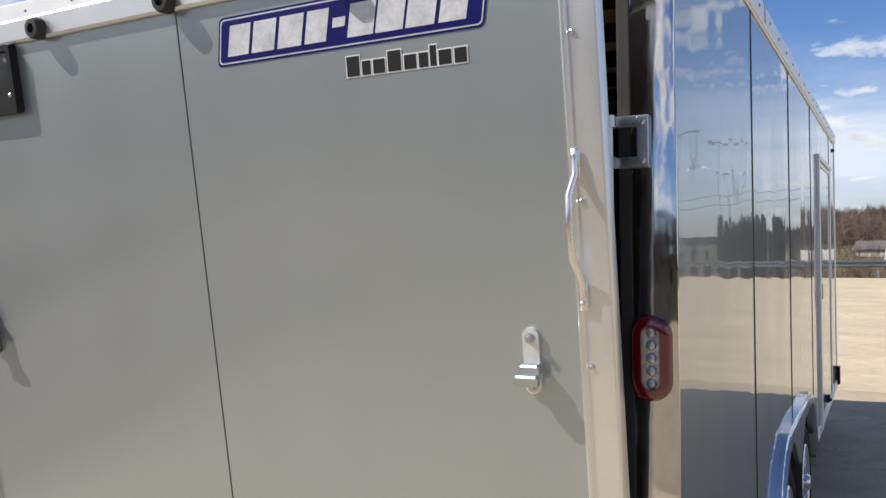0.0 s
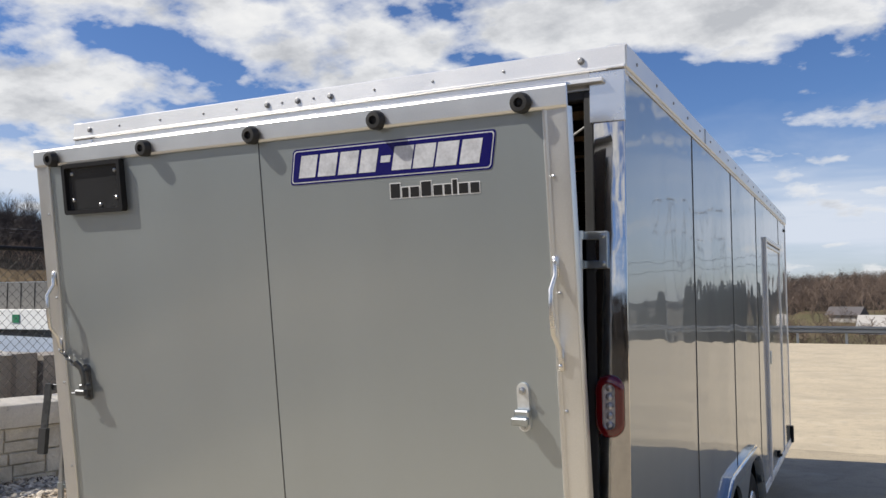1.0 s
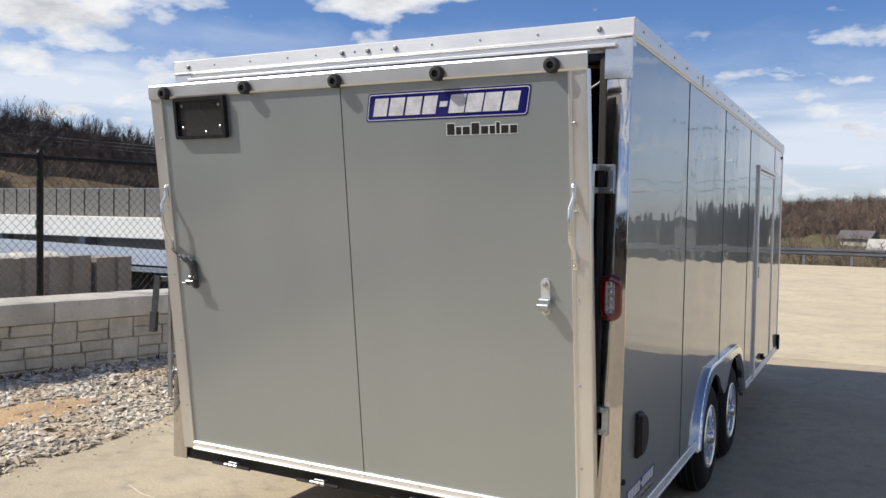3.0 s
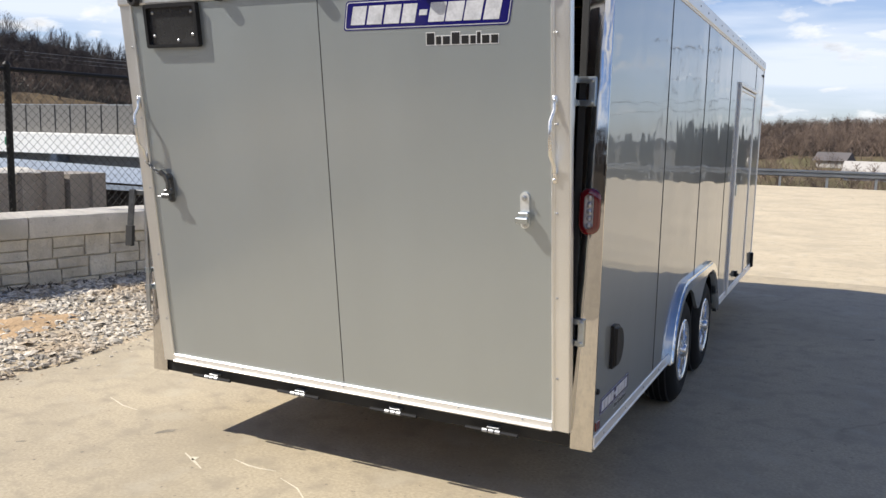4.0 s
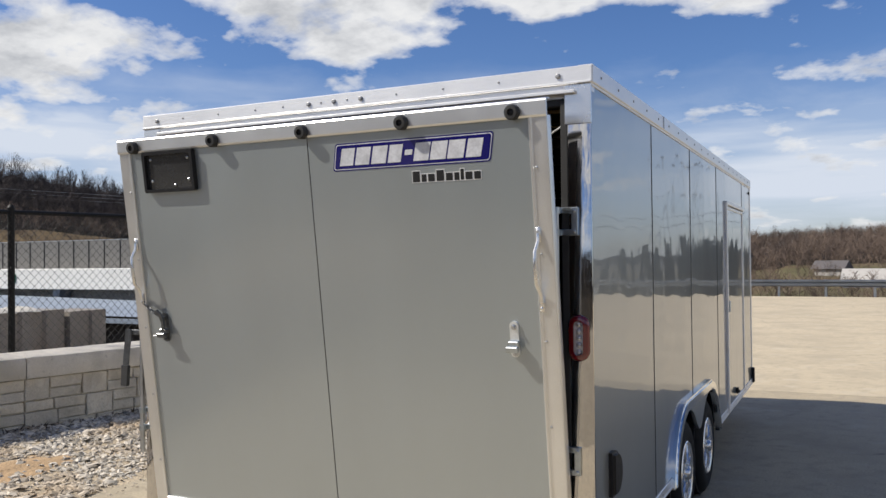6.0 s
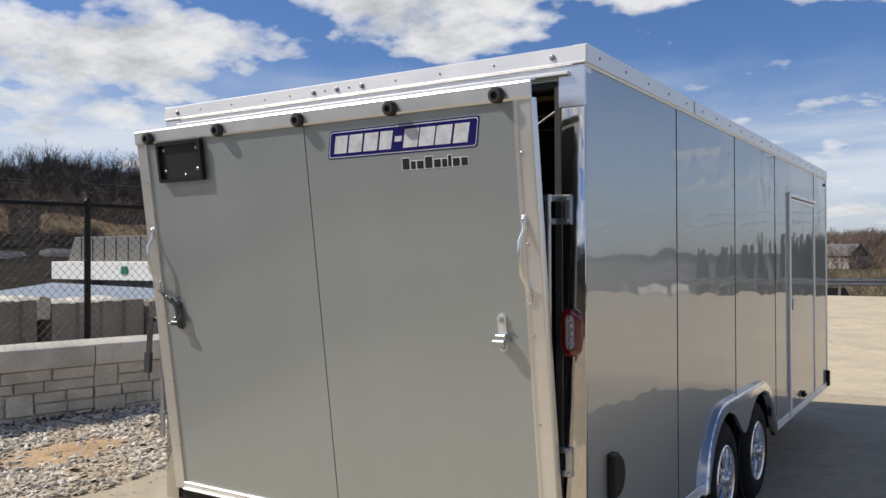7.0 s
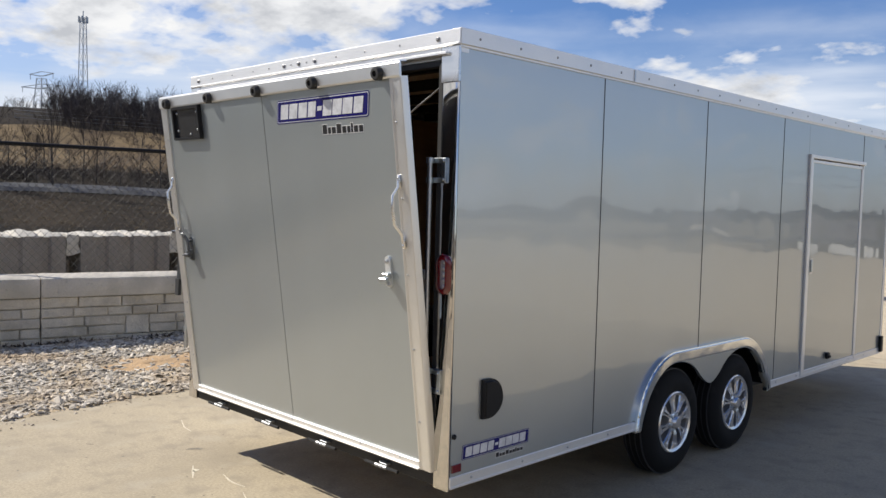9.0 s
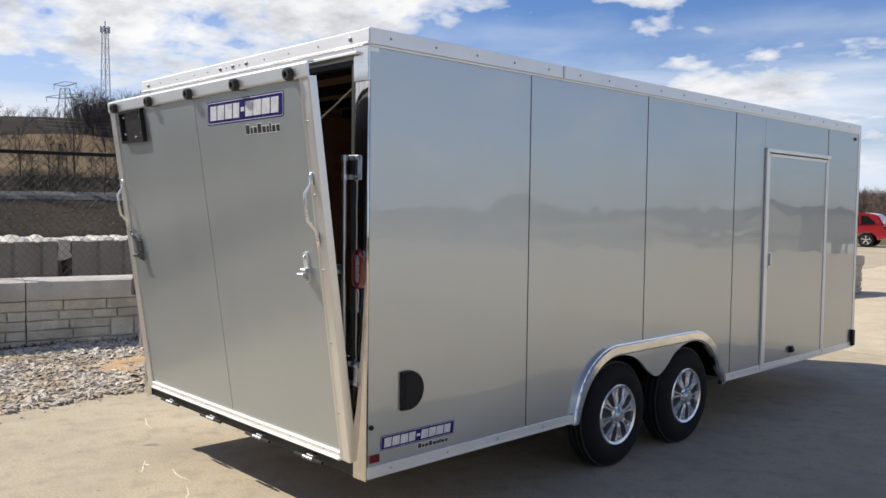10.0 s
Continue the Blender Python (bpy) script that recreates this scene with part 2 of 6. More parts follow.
def cracks(m, col, scale, width, amount):
    """Thin wandering lines where warped cells meet, kept only in places."""
    nt = m.node_tree
    N, L = nt.nodes.new, nt.links.new
    b = nt.nodes["Principled BSDF"]
    src = b.inputs["Base Color"].links[0].from_socket
    tc = N("ShaderNodeTexCoord")
    n = N("ShaderNodeTexNoise")
    n.inputs["Scale"].default_value, n.inputs["Detail"].default_value = 2.2, 7.0
    L(tc.outputs["Object"], n.inputs["Vector"])
    ad = N("ShaderNodeVectorMath")
    ad.operation = 'MULTIPLY_ADD'
    L(n.outputs["Color"], ad.inputs[0])
    ad.inputs[1].default_value = (0.55, 0.55, 0.0)
    L(tc.outputs["Object"], ad.inputs[2])
    v = N("ShaderNodeTexVoronoi")
    v.voronoi_dimensions, v.feature = '2D', 'DISTANCE_TO_EDGE'
    v.inputs["Scale"].default_value = scale
    L(ad.outputs[0], v.inputs["Vector"])
    r = N("ShaderNodeValToRGB")
    r.color_ramp.elements[0].position, r.color_ramp.elements[0].color = 0.0, (1, 1, 1, 1)
    r.color_ramp.elements[1].position, r.color_ramp.elements[1].color = width, (0, 0, 0, 1)
    L(v.outputs["Distance"], r.inputs[0])
    k = N("ShaderNodeTexNoise")
    k.inputs["Scale"].default_value, k.inputs["Detail"].default_value = 0.45, 4.0
    L(tc.outputs["Object"], k.inputs["Vector"])
    kr = N("ShaderNodeValToRGB")
    kr.color_ramp.elements[0].position, kr.color_ramp.elements[1].position = 0.50, 0.62
    L(k.outputs["Fac"], kr.inputs[0])
    p = N("ShaderNodeMath")
    p.operation = 'MULTIPLY'
    L(r.outputs[0], p.inputs[0])
    L(kr.outputs[0], p.inputs[1])
    q = N("ShaderNodeMath")
    q.operation = 'MULTIPLY'
    L(p.outputs[0], q.inputs[0])
    q.inputs[1].default_value = amount
    mx = N("ShaderNodeMix")
    mx.data_type = 'RGBA'
    L(q.outputs[0], mx.inputs[0])
    L(src, mx.inputs[6])
    mx.inputs[7].default_value = (*col, 1)
    L(mx.outputs[2], b.inputs["Base Color"])
    return m


def concrete(name, k):
    """Worn tan concrete; k scales how pale the pour is."""
    c = lambda r, g, b: (r * k, g * k, b * k)
    m = mat(name, c(0.495, 0.415, 0.288), 0.85, var=0.10, scale=0.35, fine=0.20, fscale=55, bump=0.003, bscale=190)
    m = tint(m, c(0.36, 0.305, 0.22), 1.1, 0.46, 0.80, 12)
    m = tint(m, c(0.37, 0.315, 0.228), 6.5, 0.50, 0.75, 12)
    m = tint(m, c(0.54, 0.475, 0.36), 2.3, 0.56, 0.82, 12)
    m = tint(m, c(0.18, 0.16, 0.13), 24.0, 0.66, 0.76, 5)
    m = tint(m, c(0.19, 0.165, 0.135), 1.7, 0.73, 0.82, 8)
    return cracks(m, (0.12, 0.105, 0.085), 0.36, 0.006, 0.7)


CONCRETE = concrete("concrete", 0.83)
# paler version for the slab beyond the joint
CONCRETE_PALE = concrete("paler_concrete", 1.06)
# darkened pour for unseen ground, to dim the light it throws on the ramp
CONCRETE_UNSEEN = concrete("darkened_unseen_concrete", 0.55)
STAIN = mat("oil_stain", (0.23, 0.20, 0.15), 0.85, var=0.25, scale=14, fine=0.2)
SCRAPE = mat("pale_scrape", (0.62, 0.56, 0.43), 0.85, var=0.15, scale=20, fine=0.2)
GRAVEL = mat("gravel_bed", (0.40, 0.325, 0.225), 0.95, var=0.25, scale=2.5, fine=0.25, fscale=40, bump=0.02, bscale=30)
STONE = tint(mat("crushed_stone", (0.46, 0.415, 0.345), 0.85, var=0.12, scale=2.0, fine=0.08, per=0.62, island=True), (0.40, 0.31, 0.21), 1.5, 0.46, 0.66, 6)
LEDGE = tint(tint(mat("split_block", (0.56, 0.51, 0.42), 0.9, var=0.14, scale=5, fine=0.12, fscale=60, bump=0.016, bscale=30, per=0.14), (0.40, 0.36, 0.29), 3.2, 0.45, 0.72, 8), (0.62, 0.58, 0.50), 9.0, 0.56, 0.74, 8)
CAPSTONE = tint(tint(mat("cap_concrete", (0.55, 0.51, 0.44), 0.88, var=0.12, scale=2.5, fine=0.09, fscale=60, bump=0.010, bscale=26, per=0.07), (0.40, 0.37, 0.31), 2.1, 0.48, 0.72, 9), (0.30, 0.28, 0.24), 14.0, 0.64, 0.76, 6)
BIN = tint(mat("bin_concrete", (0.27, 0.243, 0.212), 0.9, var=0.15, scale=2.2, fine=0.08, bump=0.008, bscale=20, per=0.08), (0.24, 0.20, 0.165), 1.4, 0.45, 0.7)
LUMP = mat("spilled_mortar", (0.52, 0.49, 0.43), 0.9, var=0.12, scale=5, bump=0.02, bscale=14)
WIRE = mat("coated_wire", (0.008, 0.008, 0.008), 0.55, 0.0, var=0.1, spec=0.25)
MESHWIRE = mat("glossy_coated_wire", (0.012, 0.012, 0.012), 0.45, 0.0, var=0.1, spec=0.4)
GALV = mat("galvanised_steel", (0.40, 0.42, 0.44), 0.42, 0.85, var=0.12, scale=1.5)
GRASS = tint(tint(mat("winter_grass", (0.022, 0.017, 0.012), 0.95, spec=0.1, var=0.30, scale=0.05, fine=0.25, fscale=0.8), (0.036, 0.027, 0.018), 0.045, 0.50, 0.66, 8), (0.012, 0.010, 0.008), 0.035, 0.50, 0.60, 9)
FIELD = tint(mat("dry_field", (0.150, 0.110, 0.062), 0.95, spec=0.1, var=0.25, scale=0.08, fine=0.25, fscale=0.9), (0.10, 0.072, 0.044), 0.06, 0.46, 0.62, 8)
PALE_YARD = tint(mat("pale_yard", (0.25, 0.22, 0.165), 0.95, spec=0.1, var=0.2, scale=0.1, fine=0.15, fscale=1.5), (0.16, 0.135, 0.095), 0.06, 0.50, 0.70, 8)
YARD = tint(mat("dull_yard", (0.105, 0.095, 0.075), 0.95, spec=0.1, var=0.2, scale=0.1, fine=0.15, fscale=1.5), (0.065, 0.058, 0.045), 0.06, 0.50, 0.70, 8)
VERGE = tint(mat("valley_grass", (0.110, 0.100, 0.052), 0.95, spec=0.1, var=0.25, scale=0.05, fine=0.2, fscale=0.7), (0.15, 0.115, 0.07), 0.03, 0.45, 0.6, 6)
BARK = mat("bare_twigs", (0.085, 0.067, 0.056), 0.9, var=0.25, scale=0.4, per=0.25)
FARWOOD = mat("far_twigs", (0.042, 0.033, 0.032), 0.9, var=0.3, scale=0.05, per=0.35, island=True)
TREEBARK = mat("dark_bark", (0.046, 0.036, 0.031), 0.9, var=0.25, scale=0.4, per=0.25)
CRESTWOOD = mat("crest_twigs", (0.075, 0.066, 0.066), 0.9, var=0.3, scale=0.05, per=0.4, island=True)
BRAMBLE = mat("red_brown_bramble", (0.058, 0.031, 0.022), 0.95, var=0.4, scale=0.07, per=0.35, island=True)
STRAW = mat("dry_straw", (0.165, 0.122, 0.072), 0.95, var=0.3, scale=0.08, per=0.3, island=True)
DARK_ZINC = mat("dark_zinc", (0.15, 0.155, 0.16), 0.34, 0.9, var=0.25, scale=30, rvar=0.2)
# brown with the deep shade below the canopy put into the colour
SHADED_WALL = mat("shaded_brown_wall", (0.11, 0.090, 0.075), 0.8, var=0.2, scale=0.6)
NEEDLE = mat("needles", (0.050, 0.046, 0.034), 0.9, var=0.3, scale=2)
ROOF_M = mat("standing_seam", (0.155, 0.15, 0.14), 0.6, 0.0, var=0.08, scale=0.3)
CANOPY = mat("canopy_metal", (0.25, 0.29, 0.345), 0.9, 0.0, spec=0.1, var=0.08, scale=0.3)
VALLEY = mat("valley_twigs", (0.140, 0.102, 0.079), 0.9, var=0.55, scale=0.06, per=0.35, island=True)
FASCIA = mat("white_fascia", (0.74, 0.73, 0.69), 0.6, var=0.05, scale=0.5)
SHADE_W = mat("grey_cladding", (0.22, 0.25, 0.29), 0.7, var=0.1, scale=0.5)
HOUSE = mat("house_siding", (0.42, 0.40, 0.37), 0.7, var=0.06)
HROOF = mat("house_shingle", (0.11, 0.10, 0.10), 0.85, var=0.15)
GLASS = mat("dark_glass", (0.012, 0.014, 0.017), 0.05, 0.0, var=0.02)
GREEN = mat("green_sign", (0.01, 0.16, 0.07), 0.5)
PAINT_K = mat("black_car_paint", (0.012, 0.013, 0.016), 0.25, 0.0, coat=1.0, var=0.05)
PAINT_R = mat("red_car_paint", (0.36, 0.012, 0.022), 0.25, 0.2, coat=1.0, var=0.05)
LADDER = mat("red_ladder", (0.40, 0.05, 0.045), 0.5, var=0.1)
WHITE_P = mat("white_paint", (0.72, 0.72, 0.70), 0.45, var=0.05)
WEED = mat("dead_weeds", (0.085, 0.060, 0.038), 0.95, var=0.3, scale=6, per=0.4, island=True)
ROADM = mat("far_asphalt", (0.048, 0.050, 0.056), 0.85, var=0.1, scale=0.1)

# ---------------------------------------------------------------- mesh helpers


def box(bm, x0, x1, y0, y1, z0, z1, bevel=0.0, m=None, seg=1):
    r = bmesh.ops.create_cube(bm, size=1.0, matrix=Matrix.Translation(((x0 + x1) / 2, (y0 + y1) / 2, (z0 + z1) / 2)) @ Matrix.Diagonal((x1 - x0, y1 - y0, z1 - z0, 1)))
    vs = r["verts"]
    if bevel:
        es = list({e for v in vs for e in v.link_edges})
        o = bmesh.ops.bevel(bm, geom=es, offset=bevel, segments=seg, affect='EDGES', profile=0.6)
        vs = list({v for f in o["faces"] for v in f.verts} | {v for v in vs if v.is_valid})
    if m is not None:
        bmesh.ops.transform(bm, matrix=m, verts=vs)
    return bm


def tube(bm, pts, r, n=8, caps=True, r2=None):
    """A round bar along pts; the radius goes from r to r2."""
    pts = [Vector(p) for p in pts]
    rings = []
    ref = None
    for i, p in enumerate(pts):
        d = (pts[min(i + 1, len(pts) - 1)] - pts[max(i - 1, 0)]).normalized()
        if ref is None:
            ref = d.orthogonal().normalized()
        ref = (ref - d * ref.dot(d)).normalized()
        side = d.cross(ref)
        rr = r if r2 is None else r + (r2 - r) * i / (len(pts) - 1)
        rings.append([bm.verts.new(p + rr * (math.cos(2 * math.pi * k / n) * ref + math.sin(2 * math.pi * k / n) * side)) for k in range(n)])
    for a, b in zip(rings, rings[1:]):
        for k in range(n):
            bm.faces.new((a[k], a[(k + 1) % n], b[(k + 1) % n], b[k]))
    if caps:
        bm.faces.new(rings[0][::-1])
        bm.faces.new(rings[-1])
    return bm


def prism(bm, pts, d, axis="x"):
    """Extrudes an outline, a list of (a, b), from d[0] to d[1] along an axis; (a, b) are the two other axes in order."""
    def v3(a, b, c):
        return {"x": (c, a, b), "y": (a, c, b), "z": (a, b, c)}[axis]
    lo = [bm.verts.new(v3(a, b, d[0])) for a, b in pts]
    hi = [bm.verts.new(v3(a, b, d[1])) for a, b in pts]
    n = len(pts)
    fs = [bm.faces.new(lo[::-1]), bm.faces.new(hi)]
    for k in range(n):
        fs.append(bm.faces.new((lo[k], lo[(k + 1) % n], hi[(k + 1) % n], hi[k])))
    bmesh.ops.recalc_face_normals(bm, faces=fs)
    return bm


def strip(bm, outer, inner, d, axis="x"):
    """A band between two outlines of the same number of points, extruded along an axis."""
    def v3(a, b, c):
        return {"x": (c, a, b), "y": (a, c, b), "z": (a, b, c)}[axis]
    q = [[bm.verts.new(v3(a, b, c)) for a, b in l] for l, c in ((outer, d[0]), (inner, d[0]), (inner, d[1]), (outer, d[1]))]
    fs = []
    for i in range(4):
        p, r = q[i], q[(i + 1) % 4]
        for k in range(len(outer) - 1):
            fs.append(bm.faces.new((p[k], p[k + 1], r[k + 1], r[k])))
    for k in (0, len(outer) - 1):
        fs.append(bm.faces.new([l[k] for l in q]))
    bmesh.ops.recalc_face_normals(bm, faces=fs)
    return bm


def lathe(bm, prof, centre, n=32, axis="x"):
    """Turns a profile of (along, radius) round an axis through centre."""
    c = Vector(centre)
    rings = []
    for a, r in prof:
        ring = []
        for k in range(n):
            s, t = r * math.cos(2 * math.pi * k / n), r * math.sin(2 * math.pi * k / n)
            ring.append(bm.verts.new(c + Vector({"x": (a, s, t), "y": (s, a, t), "z": (s, t, a)}[axis])))
        rings.append(ring)
    fs = []
    for a, b in zip(rings, rings[1:]):
        for k in range(n):
            fs.append(bm.faces.new((a[k], a[(k + 1) % n], b[(k + 1) % n], b[k])))
    fs.append(bm.faces.new(rings[0]))
    fs.append(bm.faces.new(rings[-1]))
    bmesh.ops.recalc_face_normals(bm, faces=fs)
    return bm


def bolt(bm, p, r=0.008, h=0.006, axis="y", sign=-1):
    lathe(bm, [(0, r), (sign * h * 0.6, r), (sign * h, r * 0.55)], p, 8, axis)
    return bm


def bolt_row(name, pts, material, parent, r=0.008, h=0.006, axis="y", sign=-1):
    """Separate bolt heads that share one mesh."""
    me = mesh_of(name, bolt(BM(), (0, 0, 0), r, h, axis, sign), material, 30)
    for p in pts:
        part(name, me, material, parent, m=Matrix.Translation(p))


def mesh_of(name, bm, material, smooth=30):
    me = bpy.data.meshes.new(name)
    bm.to_mesh(me)
    bm.free()
    me.materials.append(material)
    if smooth:
        me.polygons.foreach_set("use_smooth", [True] * len(me.polygons))
        me.set_sharp_from_angle(angle=radians(smooth))
    return me


def raw_mesh(name, verts, faces, material):
    me = bpy.data.meshes.new(name)
    me.from_pydata(verts, [], faces)
    me.validate()
    me.materials.append(material)
    return me


def part(name, bm, material, parent, label="", m=None, smooth=30):
    ob = new(name, bm if isinstance(bm, bpy.types.Mesh) else mesh_of(name, bm, material, smooth))
    ob.parent = parent
    if m is not None:
        ob.matrix_basis = m
    return tagged(ob, label)


def thing(name, label, category, group="", kind="", m=None):
    ob = new(name)
    ob.empty_display_size = 0.2
    if m is not None:
        ob.matrix_basis = m
    return tagged(ob, label, category, group, kind)


def solid(name, bm, material, label, category="", kind="", smooth=30):
    return tagged(new(name, bm if isinstance(bm, bpy.types.Mesh) else mesh_of(name, bm, material, smooth)), label, category, "", kind)


def BM():
    return bmesh.new()


def arc(cx, cy, r, a0, a1, n):
    return [(cx + r * math.cos(radians(a0 + (a1 - a0) * k / n)), cy + r * math.sin(radians(a0 + (a1 - a0) * k / n))) for k in range(n + 1)]


def rounded(x0, x1, y0, y1, r, n=5):
    return arc(x1 - r, y0 + r, r, -90, 0, n) + arc(x1 - r, y1 - r, r, 0, 90, n) + arc(x0 + r, y1 - r, r, 90, 180, n) + arc(x0 + r, y0 + r, r, 180, 270, n)

# ---------------------------------------------------------------- terrain


def terrain_height(x, y):
    az, d = math.degrees(math.atan2(x, y)), math.hypot(x, y)
    # skyline height by direction
    hill = 3.0
    left = max(0.0, 1 - abs(az + 74) / 50) if az < -24 else 0.0
    left = left * left * (3 - 2 * left)
    hill += 23.0 * left + 2.0 * math.sin(az * 0.09)
    back = max(0.0, 1 - abs(abs(az) - 176) / 84)
    hill += 23.0 * back * back * (3 - 2 * back)
    if -60 < az < 120:
        hill += 3.0 - 9.0 * min(1.0, max(0.0, (az - 4) / 5.0)) * min(1.0, max(0.0, (120 - az) / 20.0))
    inside = (d < 36.5 and x > -6.6) or (x <= -5 and x > -9 and y < 25) or (-9 - (y - 12) * 0.6 < x < -5 and 12 < y < 52)
    edge = 37.0 if x > -6.6 else 16.0
    if inside:
        return -0.07
    fall = min(1.0, max(0.0, (d - edge) / 14.0))
    low = -0.07 - (3.8 if x > -10 else 4.5) * fall * fall * (3 - 2 * fall)
    rise = min(1.0, max(0.0, (d - 75) / 190.0))
    rise = rise * rise * (3 - 2 * rise)
    z = low + (hill - low) * rise
    z += 0.5 * noise.noise((x * 0.02, y * 0.02, 0.3)) * min(1.0, max(0, d - 45) / 60)
    if d > 300:
        z += (d - 300) * 0.004
    return z


def build_ground():
    radii = [0.0, 6, 12, 18, 24, 30, 34, 36.4, 37.2, 39, 41, 44, 48, 53, 60, 68, 76, 86, 98, 112, 130, 150, 172, 196, 222, 250, 285, 340, 450, 700, 1200, 2400]
    seg = 180
    vs, fs = [(0, 0, -0.07)], []
    for r in radii[1:]:
        for k in range(seg):
            a = 2 * math.pi * k / seg
            x, y = r * math.sin(a), r * math.cos(a)
            vs.append((x, y, terrain_height(x, y)))
    for k in range(seg):
        fs.append((0, 1 + (k + 1) % seg, 1 + k))
    for i in range(len(radii) - 2):
        a, b = 1 + i * seg, 1 + (i + 1) * seg
        for k in range(seg):
            fs.append((a + k, a + (k + 1) % seg, b + (k + 1) % seg, b + k))
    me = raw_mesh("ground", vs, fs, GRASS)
    me.polygons.foreach_set("use_smooth", [True] * len(me.polygons))
    tagged(new("ground", me), "dry brown winter grass land rising to hills", "ground", "", "structure")


build_ground()


def lot_edge_x(y):
    return -4.22 - 0.09 * (y - 0.5) + 0.10 * noise.noise((y * 0.9, 3.3, 0)) + 0.05 * noise.noise((y * 4.1, 1.3, 0))


def build_lot():
    """The concrete lot: a disc of 37 m cut straight along the gravel, in slabs with an open joint."""
    R, J = 36.8, 8.26
    pav = tagged(new("pavement"), "sunlit tan concrete lot with a joint", "pavement", "", "structure")

    def slab(y0, y1, x1, n, pour):
        ys = [y0 + (y1 - y0) * k / n for k in range(n + 1)]
        left = [(lot_edge_x(y), y) for y in ys]
        right = [(min(x1, math.sqrt(max(0.01, R * R - y * y))), y) for y in ys]
        bm = prism(BM(), left + right[::-1], (-0.16, 0.0), "z")
        part("slab", bm, pour, pav, smooth=0)
    # out of view; added dark so the ramp reflects less light
    slab(-36, -3.006, 60, 200, CONCRETE_UNSEEN)
    slab(-2.994, J - 0.006, 60, 120, CONCRETE)
    slab(J + 0.006, 36, 60, 120, CONCRETE_PALE)
    bm = prism(BM(), [(-23.4, 36.02), (-9.0, 36.02), (-7.0, 37.5), (-7.0, 52), (-33, 52)], (-0.16, 0.0), "z")
    part("slab", bm, CONCRETE, pav, smooth=0)
    bm = prism(BM(), [(-9, 12), (lot_edge_x(12) - 0.02, 12), (lot_edge_x(35.9) - 0.02, 36.0), (-23.4, 36.0)], (-0.16, -0.004), "z")
    part("slab", bm, CONCRETE, pav, smooth=0)

    rnd = random.Random(8)

    def blot(name, material, cx, cy, rx, ry, turn, z=0.0012):
        bm = BM()
        vs = []
        for k in range(28):
            a = 2 * math.pi * k / 28
            f = 1 + 0.45 * noise.noise((math.cos(a) * 1.7 + cx * 5, math.sin(a) * 1.7 + cy * 5, 4.0)) + 0.12 * rnd.uniform(-1, 1)
            p = Vector((0.6 * rx * f * math.cos(a), 0.6 * ry * f * math.sin(a), 0))
            vs.append(bm.verts.new(Matrix.Rotation(radians(turn), 3, 'Z') @ p + Vector((cx, cy, z))))
        bm.faces.new(vs)
        part(name, bm, material, pav, smooth=0)
    for cx, cy, rx, ry, tr in BLOTS:
        blot("stain", STAIN, cx, cy, rx, ry, tr)
    for pts in SCRAPES:
        bm = BM()
        n = len(pts)
        l, r = [], []
        for k, (px, py, w) in enumerate(pts):
            qx, qy = pts[min(k + 1, n - 1)][0] - pts[max(k - 1, 0)][0], pts[min(k + 1, n - 1)][1] - pts[max(k - 1, 0)][1]
            h = math.hypot(qx, qy)
            l.append(bm.verts.new((px - qy / h * w, py + qx / h * w, 0.0015)))
            r.append(bm.verts.new((px + qy / h * w, py - qx / h * w, 0.0015)))
        for k in range(n - 1):
            bm.faces.new((l[k], r[k], r[k + 1], l[k + 1]))
        part("scrape", bm, SCRAPE, pav, smooth=0)


BLOTS = [(-2.53, 0.01, 0.10, 0.035, 60), (-3.83, -0.02, 0.03, 0.012, 40), (-1.82, -0.64, 0.022, 0.018, 10), (-3.1, -0.5, 0.05, 0.018, 35), (-2.9, 1.0, 0.08, 0.03, 80),
         (2.1, 3.6, 0.16, 0.05, 20), (1.35, 2.2, 0.10, 0.05, 70), (2.6, 5.4, 0.25, 0.07, 100), (3.2, 2.6, 0.09, 0.05, 15), (1.2, 4.9, 0.12, 0.05, 45), (1.0, 0.9, 0.05, 0.03, 0), (0.3, -0.5, 0.035, 0.03, 0), (-0.9, -0.9, 0.03, 0.02, 0)]
SCRAPES = [[(-1.976, -0.303, 0.002), (-2.09, -0.24, 0.009), (-2.201, -0.182, 0.003)], [(-2.09, -0.24, 0.008), (-2.11, -0.205, 0.020), (-2.095, -0.19, 0.003)],
           [(-1.924, -0.119, 0.002), (-1.80, -0.15, 0.007), (-1.72, -0.155, 0.006), (-1.62, -0.14, 0.002)], [(-1.55, -0.20, 0.002), (-1.40, -0.26, 0.005), (-1.28, -0.36, 0.002)],
           [(-3.3, 0.3, 0.002), (-3.1, 0.22, 0.005), (-2.95, 0.2, 0.002)]]
build_lot()

# retaining wall line
WALL_O, WALL_D = Vector((-6.634, 2.256, 0)), Vector((0.22, 1.0, 0)).normalized()
WALL_ROT = math.degrees(math.atan2(-WALL_D.x, WALL_D.y))


def gravel_z(x, y):
    t = min(1.0, max(0.0, (-4.3 - x) / 2.0))
    return 0.012 + 0.075 * t + 0.03 * noise.noise((x * 1.3, y * 1.3, 5.0)) * min(1, t * 3)


